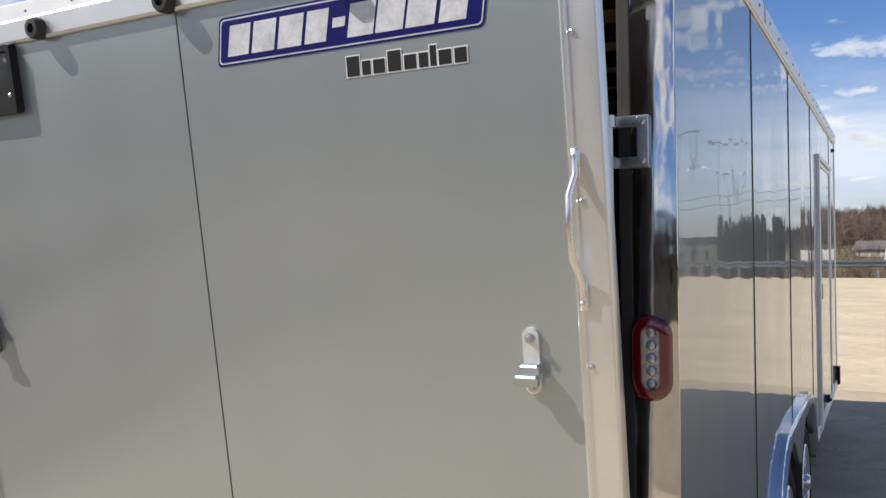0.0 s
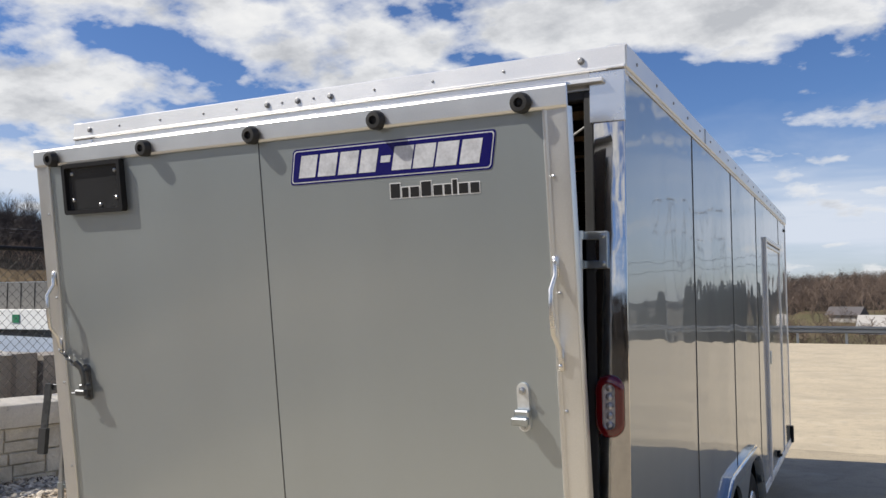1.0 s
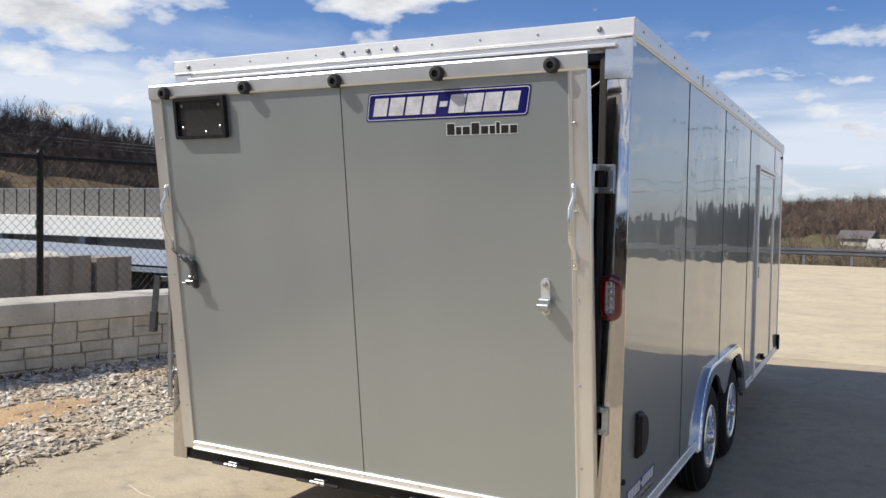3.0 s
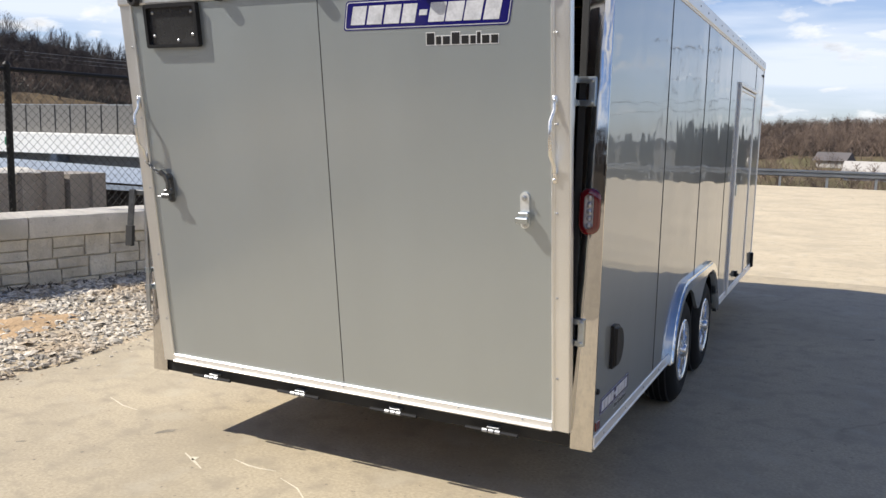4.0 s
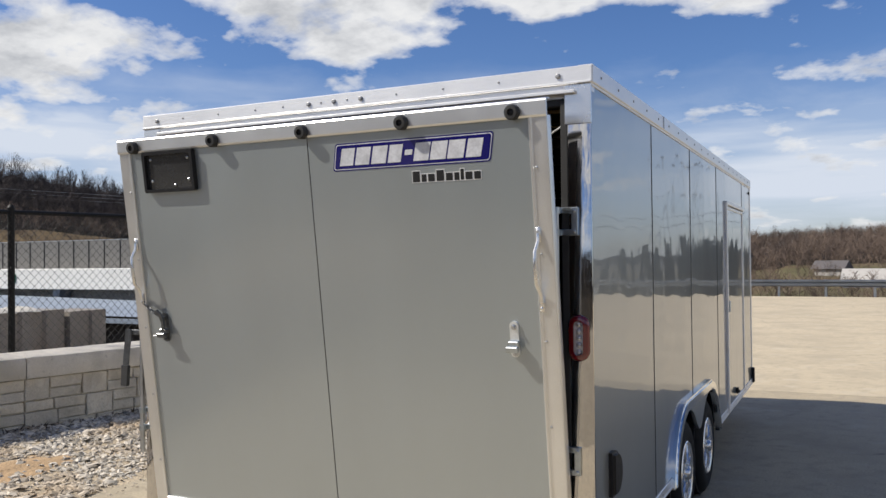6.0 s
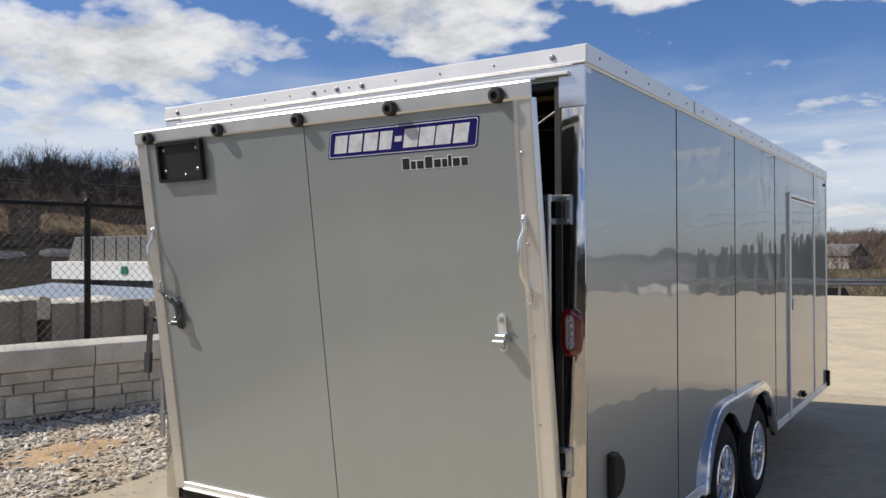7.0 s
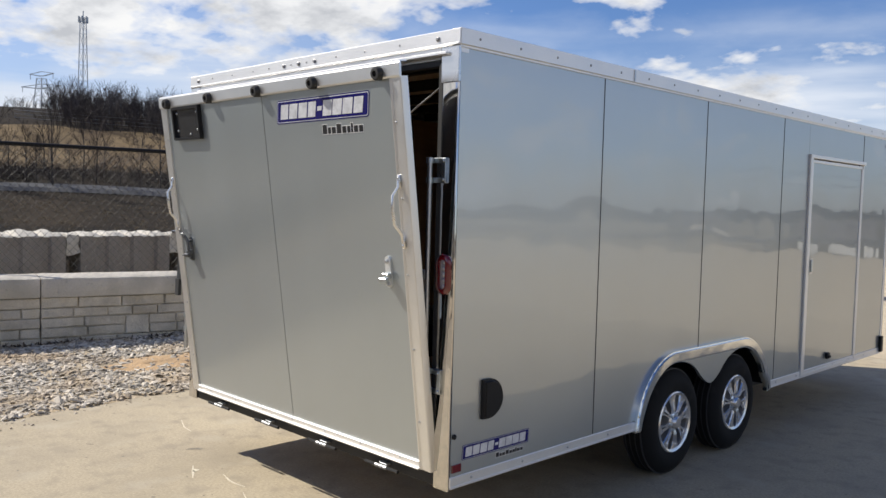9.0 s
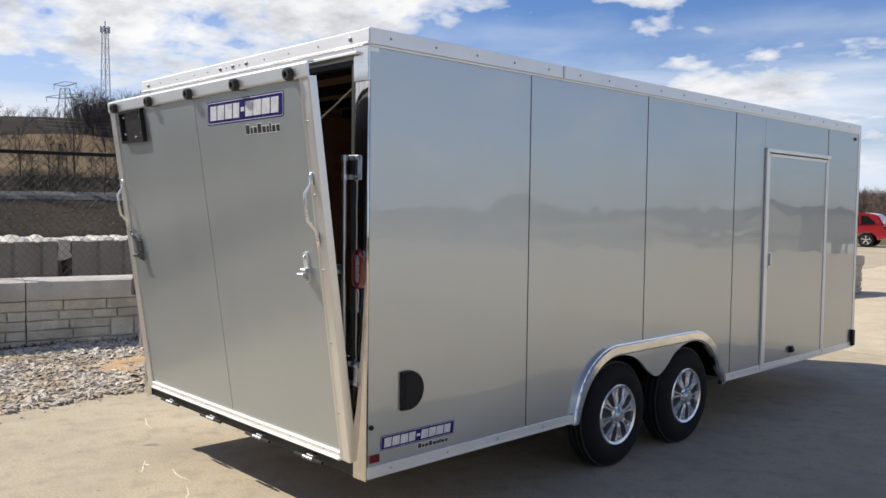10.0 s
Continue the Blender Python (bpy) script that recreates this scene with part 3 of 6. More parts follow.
def build_gravel():
    xs = [-8.4 + 0.14 * k for k in range(32)]
    ys = [-9 + 0.14 * k for k in range(150)]
    vs = [(x, y, gravel_z(x, y) if x < -4.25 else -0.02) for y in ys for x in xs]
    n = len(xs)
    fs = [(j * n + i, j * n + i + 1, (j + 1) * n + i + 1, (j + 1) * n + i) for j in range(len(ys) - 1) for i in range(n - 1)]
    me = raw_mesh("gravel_bed", vs, fs, GRAVEL)
    me.polygons.foreach_set("use_smooth", [True] * len(me.polygons))
    bed = tagged(new("gravel_bed", me), "strip of gravel and clay beside a retaining wall", "gravel", "", "structure")
    rnd = random.Random(4)
    V, F = [], []
    for i in range(34000):
        y = rnd.uniform(-5.5, 8.5)
        e = lot_edge_x(y)
        x = e + 0.28 - 2.9 * (rnd.random() ** 0.85)
        if x > e and rnd.random() > 0.18:
            continue
        px, py = x + 5.35, y - 1.15
        if px * px / 0.085 + py * py / 0.36 < 1 and rnd.random() < 0.6:
            continue
        s = rnd.uniform(0.007, 0.029) * (1.6 if rnd.random() < 0.12 else 1)
        if x > e:
            s *= 0.5
        m = Matrix.Translation((x, y, (gravel_z(x, y) if x < e else 0.0) + s * 0.25)) @ Euler((rnd.uniform(-0.5, 0.5), rnd.uniform(-0.5, 0.5), rnd.uniform(0, 6.3))).to_matrix().to_4x4()
        k = len(V)
        a, b, c = s * rnd.uniform(0.9, 1.9), s * rnd.uniform(0.5, 0.95), s * rnd.uniform(0.12, 0.30)
        for dx, dy, dz in ((-a, -b, -c), (a, -b * 0.7, -c), (a * 0.8, b, -c), (-a * 0.7, b * 0.8, -c), (-a * 0.6, -b * 0.7, c), (a * 0.7, -b * 0.4, c * 0.8), (a * 0.4, b * 0.6, c), (-a * 0.5, b * 0.5, c * 0.7)):
            V.append(tuple(m @ Vector((dx, dy, dz))))
        F += [(k, k + 1, k + 5, k + 4), (k + 1, k + 2, k + 6, k + 5), (k + 2, k + 3, k + 7, k + 6), (k + 3, k, k + 4, k + 7), (k + 4, k + 5, k + 6, k + 7)]
    tagged(new("crushed_stone", raw_mesh("crushed_stone", V, F, STONE)), "loose grey crushed stone lying beside the concrete", "gravel", "", "stuff")
    V, F = [], []
    for j in range(13):
        for i in range(13):
            u, v = (i - 6) / 6, (j - 6) / 6
            r = math.hypot(u, v)
            x, y = -5.35 + 0.30 * u + 0.08 * noise.noise((v * 3, u * 3, 1)), 1.15 + 0.62 * v + 0.1 * noise.noise((v * 3, u * 3, 7))
            V.append((x, y, gravel_z(x, y) + 0.016 * max(-1.6, 1 - r * r) + 0.012 * noise.noise((x * 9, y * 9, 2))))
    F = [(j * 13 + i, j * 13 + i + 1, (j + 1) * 13 + i + 1, (j + 1) * 13 + i) for j in range(12) for i in range(12)]
    me = raw_mesh("clay_patch", V, F, CLAY)
    me.polygons.foreach_set("use_smooth", [True] * len(me.polygons))
    tagged(new("clay_patch", me), "bare orange clay among the gravel", "soil", "", "structure")


CLAY = mat("orange_clay", (0.43, 0.29, 0.16), 0.95, var=0.2, scale=4, fine=0.1, fscale=40, bump=0.02, bscale=20)
build_gravel()


def build_wall():
    rnd = random.Random(11)
    L, zc, zt = 1.80, 0.60, 0.825
    grow = L / 1.72
    def ashlar(seed):
        """Courses of random ashlar; some stones rise through two courses."""
        r = random.Random(seed)
        edges = [0.0, 0.135, 0.25, 0.365, 0.475, 0.60]
        taken, out = [[] for _ in range(5)], []
        for row in range(4, -1, -1):
            y = 0.0
            while y < 1.72 - 0.02:
                hit = [q for q in taken[row] if q[0] <= y + 1e-6 < q[1]]
                if hit:
                    y = hit[0][1]
                    continue
                stop = min([q[0] for q in taken[row] if q[0] > y] + [1.72])
                w = r.uniform(0.24, 0.50)
                if stop - y - w < 0.16:
                    w = stop - y
                tall = row > 0 and w < 0.40 and r.random() < 0.22 and stop - y - w > 0.15
                if tall and not any(q[0] < y + w and q[1] > y for q in taken[row - 1]):
                    taken[row - 1].append((y, y + w))
                    out.append((y, y + w, edges[row - 1], edges[row + 1]))
                else:
                    out.append((y, y + w, edges[row], edges[row + 1]))
                y += w
        return out
    layouts = [ashlar(31 + k) for k in range(4)]
    for k in range(-6, 8):
        o = WALL_O + WALL_D * (L * k)
        m = pose(o.x, o.y, 0, 0, 0, WALL_ROT)
        blk = thing("retaining_block", "split-face concrete retaining block with ashlar pattern", "retaining block", "blocks of the retaining wall", m=m)
        part("core", box(BM(), -0.62, -0.032, 0.008, L - 0.008, -0.1, zc - 0.004, 0.01), LEDGE, blk)
        for a0, a1, h0, h1 in layouts[k % 4]:
            bm = box(BM(), -0.05, 0.0, a0 * grow + 0.006, a1 * grow - 0.006, h0 + 0.005, h1 - 0.005)
            for v in bm.verts:
                if v.co.x > -0.01:
                    v.co.x += rnd.uniform(-0.010, 0.018)
                    v.co.y += rnd.uniform(-0.006, 0.006)
                    v.co.z += rnd.uniform(-0.004, 0.004)
            bmesh.ops.bevel(bm, geom=[e for e in bm.edges if all(v.co.x > -0.03 for v in e.verts)], offset=0.008, segments=1, affect='EDGES')
            part("stone", bm, LEDGE, blk, smooth=0)
        cap = thing("coping_block", "pale rough-edged concrete coping on the retaining wall", "coping", "coping of the retaining wall", m=m)
        bm = BM()
        ny = 24
        prof = [(-0.60, zc), (0.035, zc + 0.004), (0.045, zc + 0.05), (0.04, zt - 0.05), (0.025, zt - 0.01), (0.0, zt), (-0.30, zt + 0.004), (-0.60, zt)]
        rows = []
        for j in range(ny + 1):
            y = 0.006 + (L - 0.012) * j / ny
            rows.append([bm.verts.new((x + (0.014 * noise.noise((y * 5 + k * 9, z * 9, 0.5)) if x > -0.1 else 0), y, z + (0.010 * noise.noise((y * 4 + k * 7, x * 5, 3)) if z > zc + 0.01 else 0))) for x, z in prof])
        for p, q in zip(rows, rows[1:]):
            for i in range(len(prof)):
                bm.faces.new((p[i], p[(i + 1) % len(prof)], q[(i + 1) % len(prof)], q[i]))
        bm.faces.new(rows[0])
        bm.faces.new(rows[-1][::-1])
        bmesh.ops.recalc_face_normals(bm, faces=bm.faces[:])
        part("slab", bm, CAPSTONE, cap, smooth=40)


build_wall()


def build_weeds():
    """Dead stalks and leaf litter in the corner between gravel and wall."""
    rnd = random.Random(17)
    V, F = [], []
    side = Vector((WALL_D.y, -WALL_D.x, 0))
    for _ in range(5200):
        s = rnd.uniform(-9.0, 11.5)
        if noise.noise((s * 0.9, 2.0, 0)) + 0.5 * noise.noise((s * 3.1, 5.0, 0)) < rnd.uniform(-0.35, 0.45):
            continue
        p = WALL_O + WALL_D * s + side * (0.03 + 0.17 * rnd.random() ** 1.6)
        h = rnd.uniform(0.015, 0.065) * (1.8 if rnd.random() < 0.06 else 1)
        a = rnd.uniform(0, 6.283)
        lean = Vector((math.cos(a), math.sin(a), 0)) * h * rnd.uniform(0.6, 2.6)
        w = Vector((-math.sin(a), math.cos(a), 0)) * rnd.uniform(0.006, 0.020)
        z = Vector((0, 0, gravel_z(p.x, p.y) - 0.01))
        k = len(V)
        V += [tuple(p + z - w), tuple(p + z + w), tuple(p + z + lean + Vector((0, 0, h)))]
        F.append((k, k + 1, k + 2))
    tagged(new("dead_weeds", raw_mesh("dead_weeds", V, F, WEED)), "dead brown weeds and litter along the wall", "weeds", "", "stuff")


build_weeds()


def build_fence():
    """Black chain-link fence behind the wall."""
    base = Vector((-7.63, 2.84, 0))
    f = thing("chain_link_fence", "black vinyl-coated chain-link fence behind a wall", "fence")
    s0, s1, zb, zt = -9.0, 12.5, 0.35, 2.38
    P = lambda s, z, off=0.0: base + WALL_D * s + Vector((WALL_D.y, -WALL_D.x, 0)) * off + Vector((0, 0, z))
    post = None
    for s in (-9.0, -6.0, -3.0, 0.0, 3.0, 6.0, 9.0, 12.0):
        bm = BM()
        p = P(s, 0)
        lathe(bm, [(-0.1, 0.038), (zt + 0.02, 0.038), (zt + 0.05, 0.044), (zt + 0.085, 0.02)], p, 12, "z")
        part("post", bm, WIRE, f)
    part("top_rail", tube(BM(), [P(s0, zt), P(s1, zt)], 0.026, 8), WIRE, f)
    V, F = [], []
    step, h = 0.095, zt - zb

    def wire(a, b, r):
        k = len(V)
        d = (b - a).normalized()
        u = d.orthogonal().normalized()
        w = d.cross(u)
        for q in (a, b):
            for i in range(5):
                V.append(tuple(q + r * (math.cos(1.2566 * i) * u + math.sin(1.2566 * i) * w)))
        for i in range(5):
            F.append((k + i, k + (i + 1) % 5, k + 5 + (i + 1) % 5, k + 5 + i))
    run = h * 0.92
    n = int((s1 - s0) / step)
    for k in range(n):
        s = s0 + k * step
        wire(P(s, zb, 0.03), P(min(s + run, s1), zb + h * (min(s + run, s1) - s) / run, 0.03), 0.0023)
        wire(P(s, zt, 0.036), P(min(s + run, s1), zt - h * (min(s + run, s1) - s) / run, 0.036), 0.0023)
    me = raw_mesh("mesh", V, F, MESHWIRE)
    me.polygons.foreach_set("use_smooth", [True] * len(me.polygons))
    o = part("mesh", me, MESHWIRE, f, "diagonal black wire mesh")
    o["kind"] = "stuff"


build_fence()


def build_bins():
    """Row of large cast concrete blocks behind the fence."""
    rnd = random.Random(5)
    step = 1.525
    for k in range(-2, 3):
        ln = step - 0.14 if k < 1 else step - 0.005 if k == 1 else 0.72
        top = 1.185 - 0.05 * max(0, k) + 0.015 * rnd.uniform(-1, 1)
        b = thing("concrete_bin_block", "large weathered cast concrete block with rough top", "concrete block", "row of cast blocks", m=pose(-9.0, 1.66 + step * k, -0.4))
        # cast face in upright boards, each edge standing proud of the next
        bm = BM()
        face = []
        n = 40
        for j in range(n + 1):
            y = 0.05 + (ln - 0.05) * j / n
            face.append((-0.052 * min(1.0, ((y - 0.05) / 0.37 % 1.0) * 1.12) + 0.006 * noise.noise((y * 6, k, 3)), y))
        prism(bm, face + [(-0.75, ln), (-0.75, 0.05)], (0.0, top + 0.4), "z")
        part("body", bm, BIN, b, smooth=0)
        # crumbled pale caps, one over each rib
        caps = 4 if k < 1 else 3 if k == 1 else 0
        for c in range(caps):
            y0, y1 = 0.05 + (ln - 0.05) * c / max(caps, 4), 0.05 + (ln - 0.05) * (c + 1) / max(caps, 4)
            hgt = rnd.uniform(0.05, 0.085)
            bm = BM()
            na, nb = 9, 10
            g = []
            for i in range(na + 1):
                row = []
                for j in range(nb + 1):
                    u, v = i / na, j / nb
                    edge = min(1.0, 5 * min(u, 1 - u), 5 * min(v, 1 - v))
                    px = -0.72 + 0.70 * u
                    py = y0 + 0.012 + (y1 - y0 - 0.024) * v
                    row.append(bm.verts.new((px + 0.02 * noise.noise((px * 9, py * 9, k + 1.0)), py + 0.012 * noise.noise((py * 8, px * 8, k)), top + 0.397 + (hgt * edge * (0.8 + 0.6 * noise.noise((px * 5 + k, py * 6, 2.0))) if edge > 0 else -0.01))))
                g.append(row)
            for i in range(na):
                for j in range(nb):
                    bm.faces.new((g[i][j], g[i + 1][j], g[i + 1][j + 1], g[i][j + 1]))
            part("spill", bm, LUMP, b, "pale crumbled mortar on top" if c == 0 else "", smooth=40)
        if k < 1:
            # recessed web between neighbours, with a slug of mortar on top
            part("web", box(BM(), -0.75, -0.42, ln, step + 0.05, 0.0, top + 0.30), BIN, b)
            bm = BM()
            r = bmesh.ops.create_cube(bm, size=1.0, matrix=pose(-0.20, step - 0.045, top + 0.285) @ Matrix.Diagonal((0.36, 0.175, 0.27, 1)))
            bmesh.ops.subdivide_edges(bm, edges=bm.edges[:], cuts=3, use_grid_fill=True)
            for v in bm.verts:
                v.co += Vector((0.05, 0.03, 0.06)) * noise.noise(v.co * 7 + Vector((k, 3, 0)))
            part("joint_fill", bm, LUMP, b, smooth=50)


build_bins()

# ---------------------------------------------------------------- the trailer
W, H0, H1, LEN = 2.59, 0.385, 2.612, 6.22
trailer = thing("cargo_trailer", "silver-grey enclosed cargo trailer with its rear ramp ajar", "trailer")


def build_box():
    seams = [0.002, 1.2, 2.43, 3.68, 4.19, 5.47, 6.20]
    zlo, zhi = 0.44, 2.53
    # wheel opening outline, cut from the skins beside it
    arch = [(1.66, 0.40)] + arc(2.12, 0.36, 0.47, 172, 95, 8) + arc(3.06, 0.36, 0.47, 85, 8, 8) + [(3.54, 0.40)]

    def arch_top(y):
        best = 0.0
        for (a, b), (c, d) in zip(arch, arch[1:]):
            if min(a, c) <= y <= max(a, c) and abs(c - a) > 1e-6:
                best = max(best, b + (d - b) * (y - a) / (c - a))
        return best
    for a, b in zip(seams, seams[1:]):
        lo = zlo
        if a == 4.19:
            bm = box(BM(), -0.022, 0.0, a + 0.002, b - 0.002, 2.262, zhi, 0.0015)
        else:
            n = 24
            ys = [a + 0.0035 + (b - a - 0.007) * k / n for k in range(n + 1)]
            bm = prism(BM(), [(y, max(lo, arch_top(y))) for y in ys] + [(ys[-1], zhi), (ys[0], zhi)], (-0.022, 0.0), "x")
        part("side_panel", bm, PANEL, trailer, smooth=0)
    for a, b in zip([0.0, 1.22, 2.44, 3.66, 4.88], [1.22, 2.44, 3.66, 4.88, 6.2]):
        part("side_panel", box(BM(), -W, -W + 0.022, a + 0.002, b - 0.002, zlo, zhi, 0.0015), PANEL, trailer)
    # dark sealant beads in the joints
    for y in seams[1:4] + [5.47]:
        part("joint_bead", tube(BM(), [(0.0, y, max(zlo, arch_top(y)) + 0.01 if y != 5.47 else 2.27), (0.0, y, zhi)], 0.0032, 6), SEAM, trailer)
    # dark backing behind the joints
    part("inner_skin", prism(BM(), [(0.06, zlo)] + [(y, max(zlo, arch_top(y) + 0.01)) for y in [1.6 + 0.05 * k for k in range(42)]] + [(4.20, zlo), (4.20, 2.25), (5.46, 2.25), (5.46, zlo), (6.19, zlo), (6.19, zhi), (0.06, zhi)], (-0.04, -0.025), "x"), SEAM, trailer, smooth=0)
    for x0, x1, lab in ((-0.055, -0.042, 1), (-W + 0.04, -W + 0.053, 0)):
        part("wall_liner", prism(BM(), [(0.06, 0.5), (1.61, 0.5), (1.61, 0.87), (3.61, 0.87), (3.61, 0.5), (6.18, 0.5), (6.18, 2.5), (0.06, 2.5)], (x0, x1), "x"), PLY, trailer, "plywood wall lining", smooth=0)
    part("floor", prism(BM(), [(-W + 0.03, 0.06), (-0.03, 0.06), (-0.03, 1.6), (-0.43, 1.6), (-0.43, 3.62), (-0.03, 3.62), (-0.03, 6.2), (-W + 0.03, 6.2), (-W + 0.03, 3.62), (-W + 0.43, 3.62), (-W + 0.43, 1.6), (-W + 0.03, 1.6)], (0.46, 0.5), "z"), PLY, trailer, "plywood floor", smooth=0)
    # roof and liner
    part("roof", box(BM(), -W + 0.01, -0.01, 0.01, LEN - 0.01, 2.585, 2.602, 0.004), ALU, trailer)
    part("ceiling_liner", box(BM(), -W + 0.05, -0.05, 0.06, 6.18, 2.56, 2.57), LINER, trailer, "tan ceiling lining")
    for k in range(13):
        y = 0.35 + 0.46 * k
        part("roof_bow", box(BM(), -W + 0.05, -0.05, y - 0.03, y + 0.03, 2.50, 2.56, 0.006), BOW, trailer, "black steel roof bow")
    # nose, closing the front
    apex = (-W / 2, LEN + 0.18)
    for (xa, ya), (xb, yb) in ((( 0.0, LEN), apex), (apex, (-W, LEN))):
        dx, dy = xb - xa, yb - ya
        l = math.hypot(dx, dy)
        nx, ny = dy / l * -0.03, -dx / l * -0.03
        bm = prism(BM(), [(xa, ya), (xb, yb), (xb - nx, yb - ny), (xa - nx, ya - ny)], (0.41, 2.60), "z")
        part("nose_panel", bm, PANEL, trailer, smooth=0)
    part("nose_roof", prism(BM(), [(0, LEN - 0.02), (apex[0], apex[1]), (-W, LEN - 0.02)], (2.585, 2.606), "z"), ALU, trailer, smooth=0)
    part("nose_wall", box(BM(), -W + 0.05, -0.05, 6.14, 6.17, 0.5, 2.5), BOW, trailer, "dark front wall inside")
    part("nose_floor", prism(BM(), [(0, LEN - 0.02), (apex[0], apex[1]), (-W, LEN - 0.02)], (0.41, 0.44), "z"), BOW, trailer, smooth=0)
    # front cabinet door seen inside
    part("inner_door", box(BM(), -0.95, -0.20, 6.10, 6.139, 0.5, 2.22, 0.005), PLY, trailer, "brown door at the front inside")
    bm = BM()
    box(bm, -0.97, -0.95, 6.09, 6.139, 0.5, 2.24, 0.002)
    box(bm, -0.95, -0.20, 6.09, 6.139, 2.22, 2.24, 0.002)
    part("inner_door_frame", bm, STEEL, trailer)
    # roof edge trims with rivets
    for x, s in ((0.0, 1), (-W, -1)):
        bm = BM()
        xs = sorted((x - 0.012 * s, x + 0.014 * s))
        box(bm, xs[0], xs[1], -0.012, LEN, 2.535, H1, 0.004)
        xs = sorted((x - 0.05 * s, x + 0.014 * s))
        box(bm, xs[0], xs[1], -0.012, LEN, H1 - 0.006, H1 + 0.002, 0.002)
        xs = sorted((x, x + 0.006 * s))
        box(bm, xs[0], xs[1], -0.004, LEN, 2.524, 2.537, 0.002)
        trim = part("roof_trim", bm, ALU, trailer, "riveted bright aluminium roof edge")
        bolt_row("rivet", [(x + 0.014 * s, 0.12 + 0.305 * k, 2.575) for k in range(20)], DULL, trim, 0.0065, 0.004, "x", s)
        if s > 0:
            part("trim_joint", box(BM(), x + 0.012, x + 0.019, 1.478, 1.49, 2.54, 2.61), STEEL, trim)
    # bottom rails
    for x, s in ((0.0, 1), (-W, -1)):
        for a, b in ((0.0, 1.655), (3.575, LEN)):
            bm = BM()
            xs = sorted((x - 0.03 * s, x + 0.006 * s))
            box(bm, xs[0], xs[1], a, b, H0, 0.443, 0.003)
            xs = sorted((x - 0.03 * s, x + 0.010 * s))
            box(bm, xs[0], xs[1], a, b, H0, H0 + 0.012, 0.002)
            r = part("bottom_rail", bm, ALU, trailer, "aluminium bottom rail")
            if s > 0:
                bolt_row("rivet", [(0.006, a + 0.15 + 0.4 * k, 0.418) for k in range(int((b - a - 0.15) / 0.4) + 1)], STEEL, r, 0.007, 0.005, "x", 1)
    # front corner post
    part("front_corner", box(BM(), -0.03, 0.006, 6.196, LEN + 0.012, H0, 2.53, 0.004), ALU, trailer)
    # chassis
    bm = BM()
    for x in (-0.33, -W + 0.25):
        box(bm, x, x + 0.08, 0.3, 6.2, 0.32, 0.455)
    for k in range(10):
        e = 0.44 if 1.5 < 0.15 + 0.64 * k < 3.6 else 0.04
        box(bm, -W + e, -e, 0.15 + 0.64 * k, 0.20 + 0.64 * k, 0.39, 0.455)
    for y in (2.15, 3.03):
        tube(bm, [(-W + 0.1, y, 0.34), (-0.1, y, 0.34)], 0.045, 8)
    part("chassis", bm, BOW, trailer, "black steel underframe")


build_box()


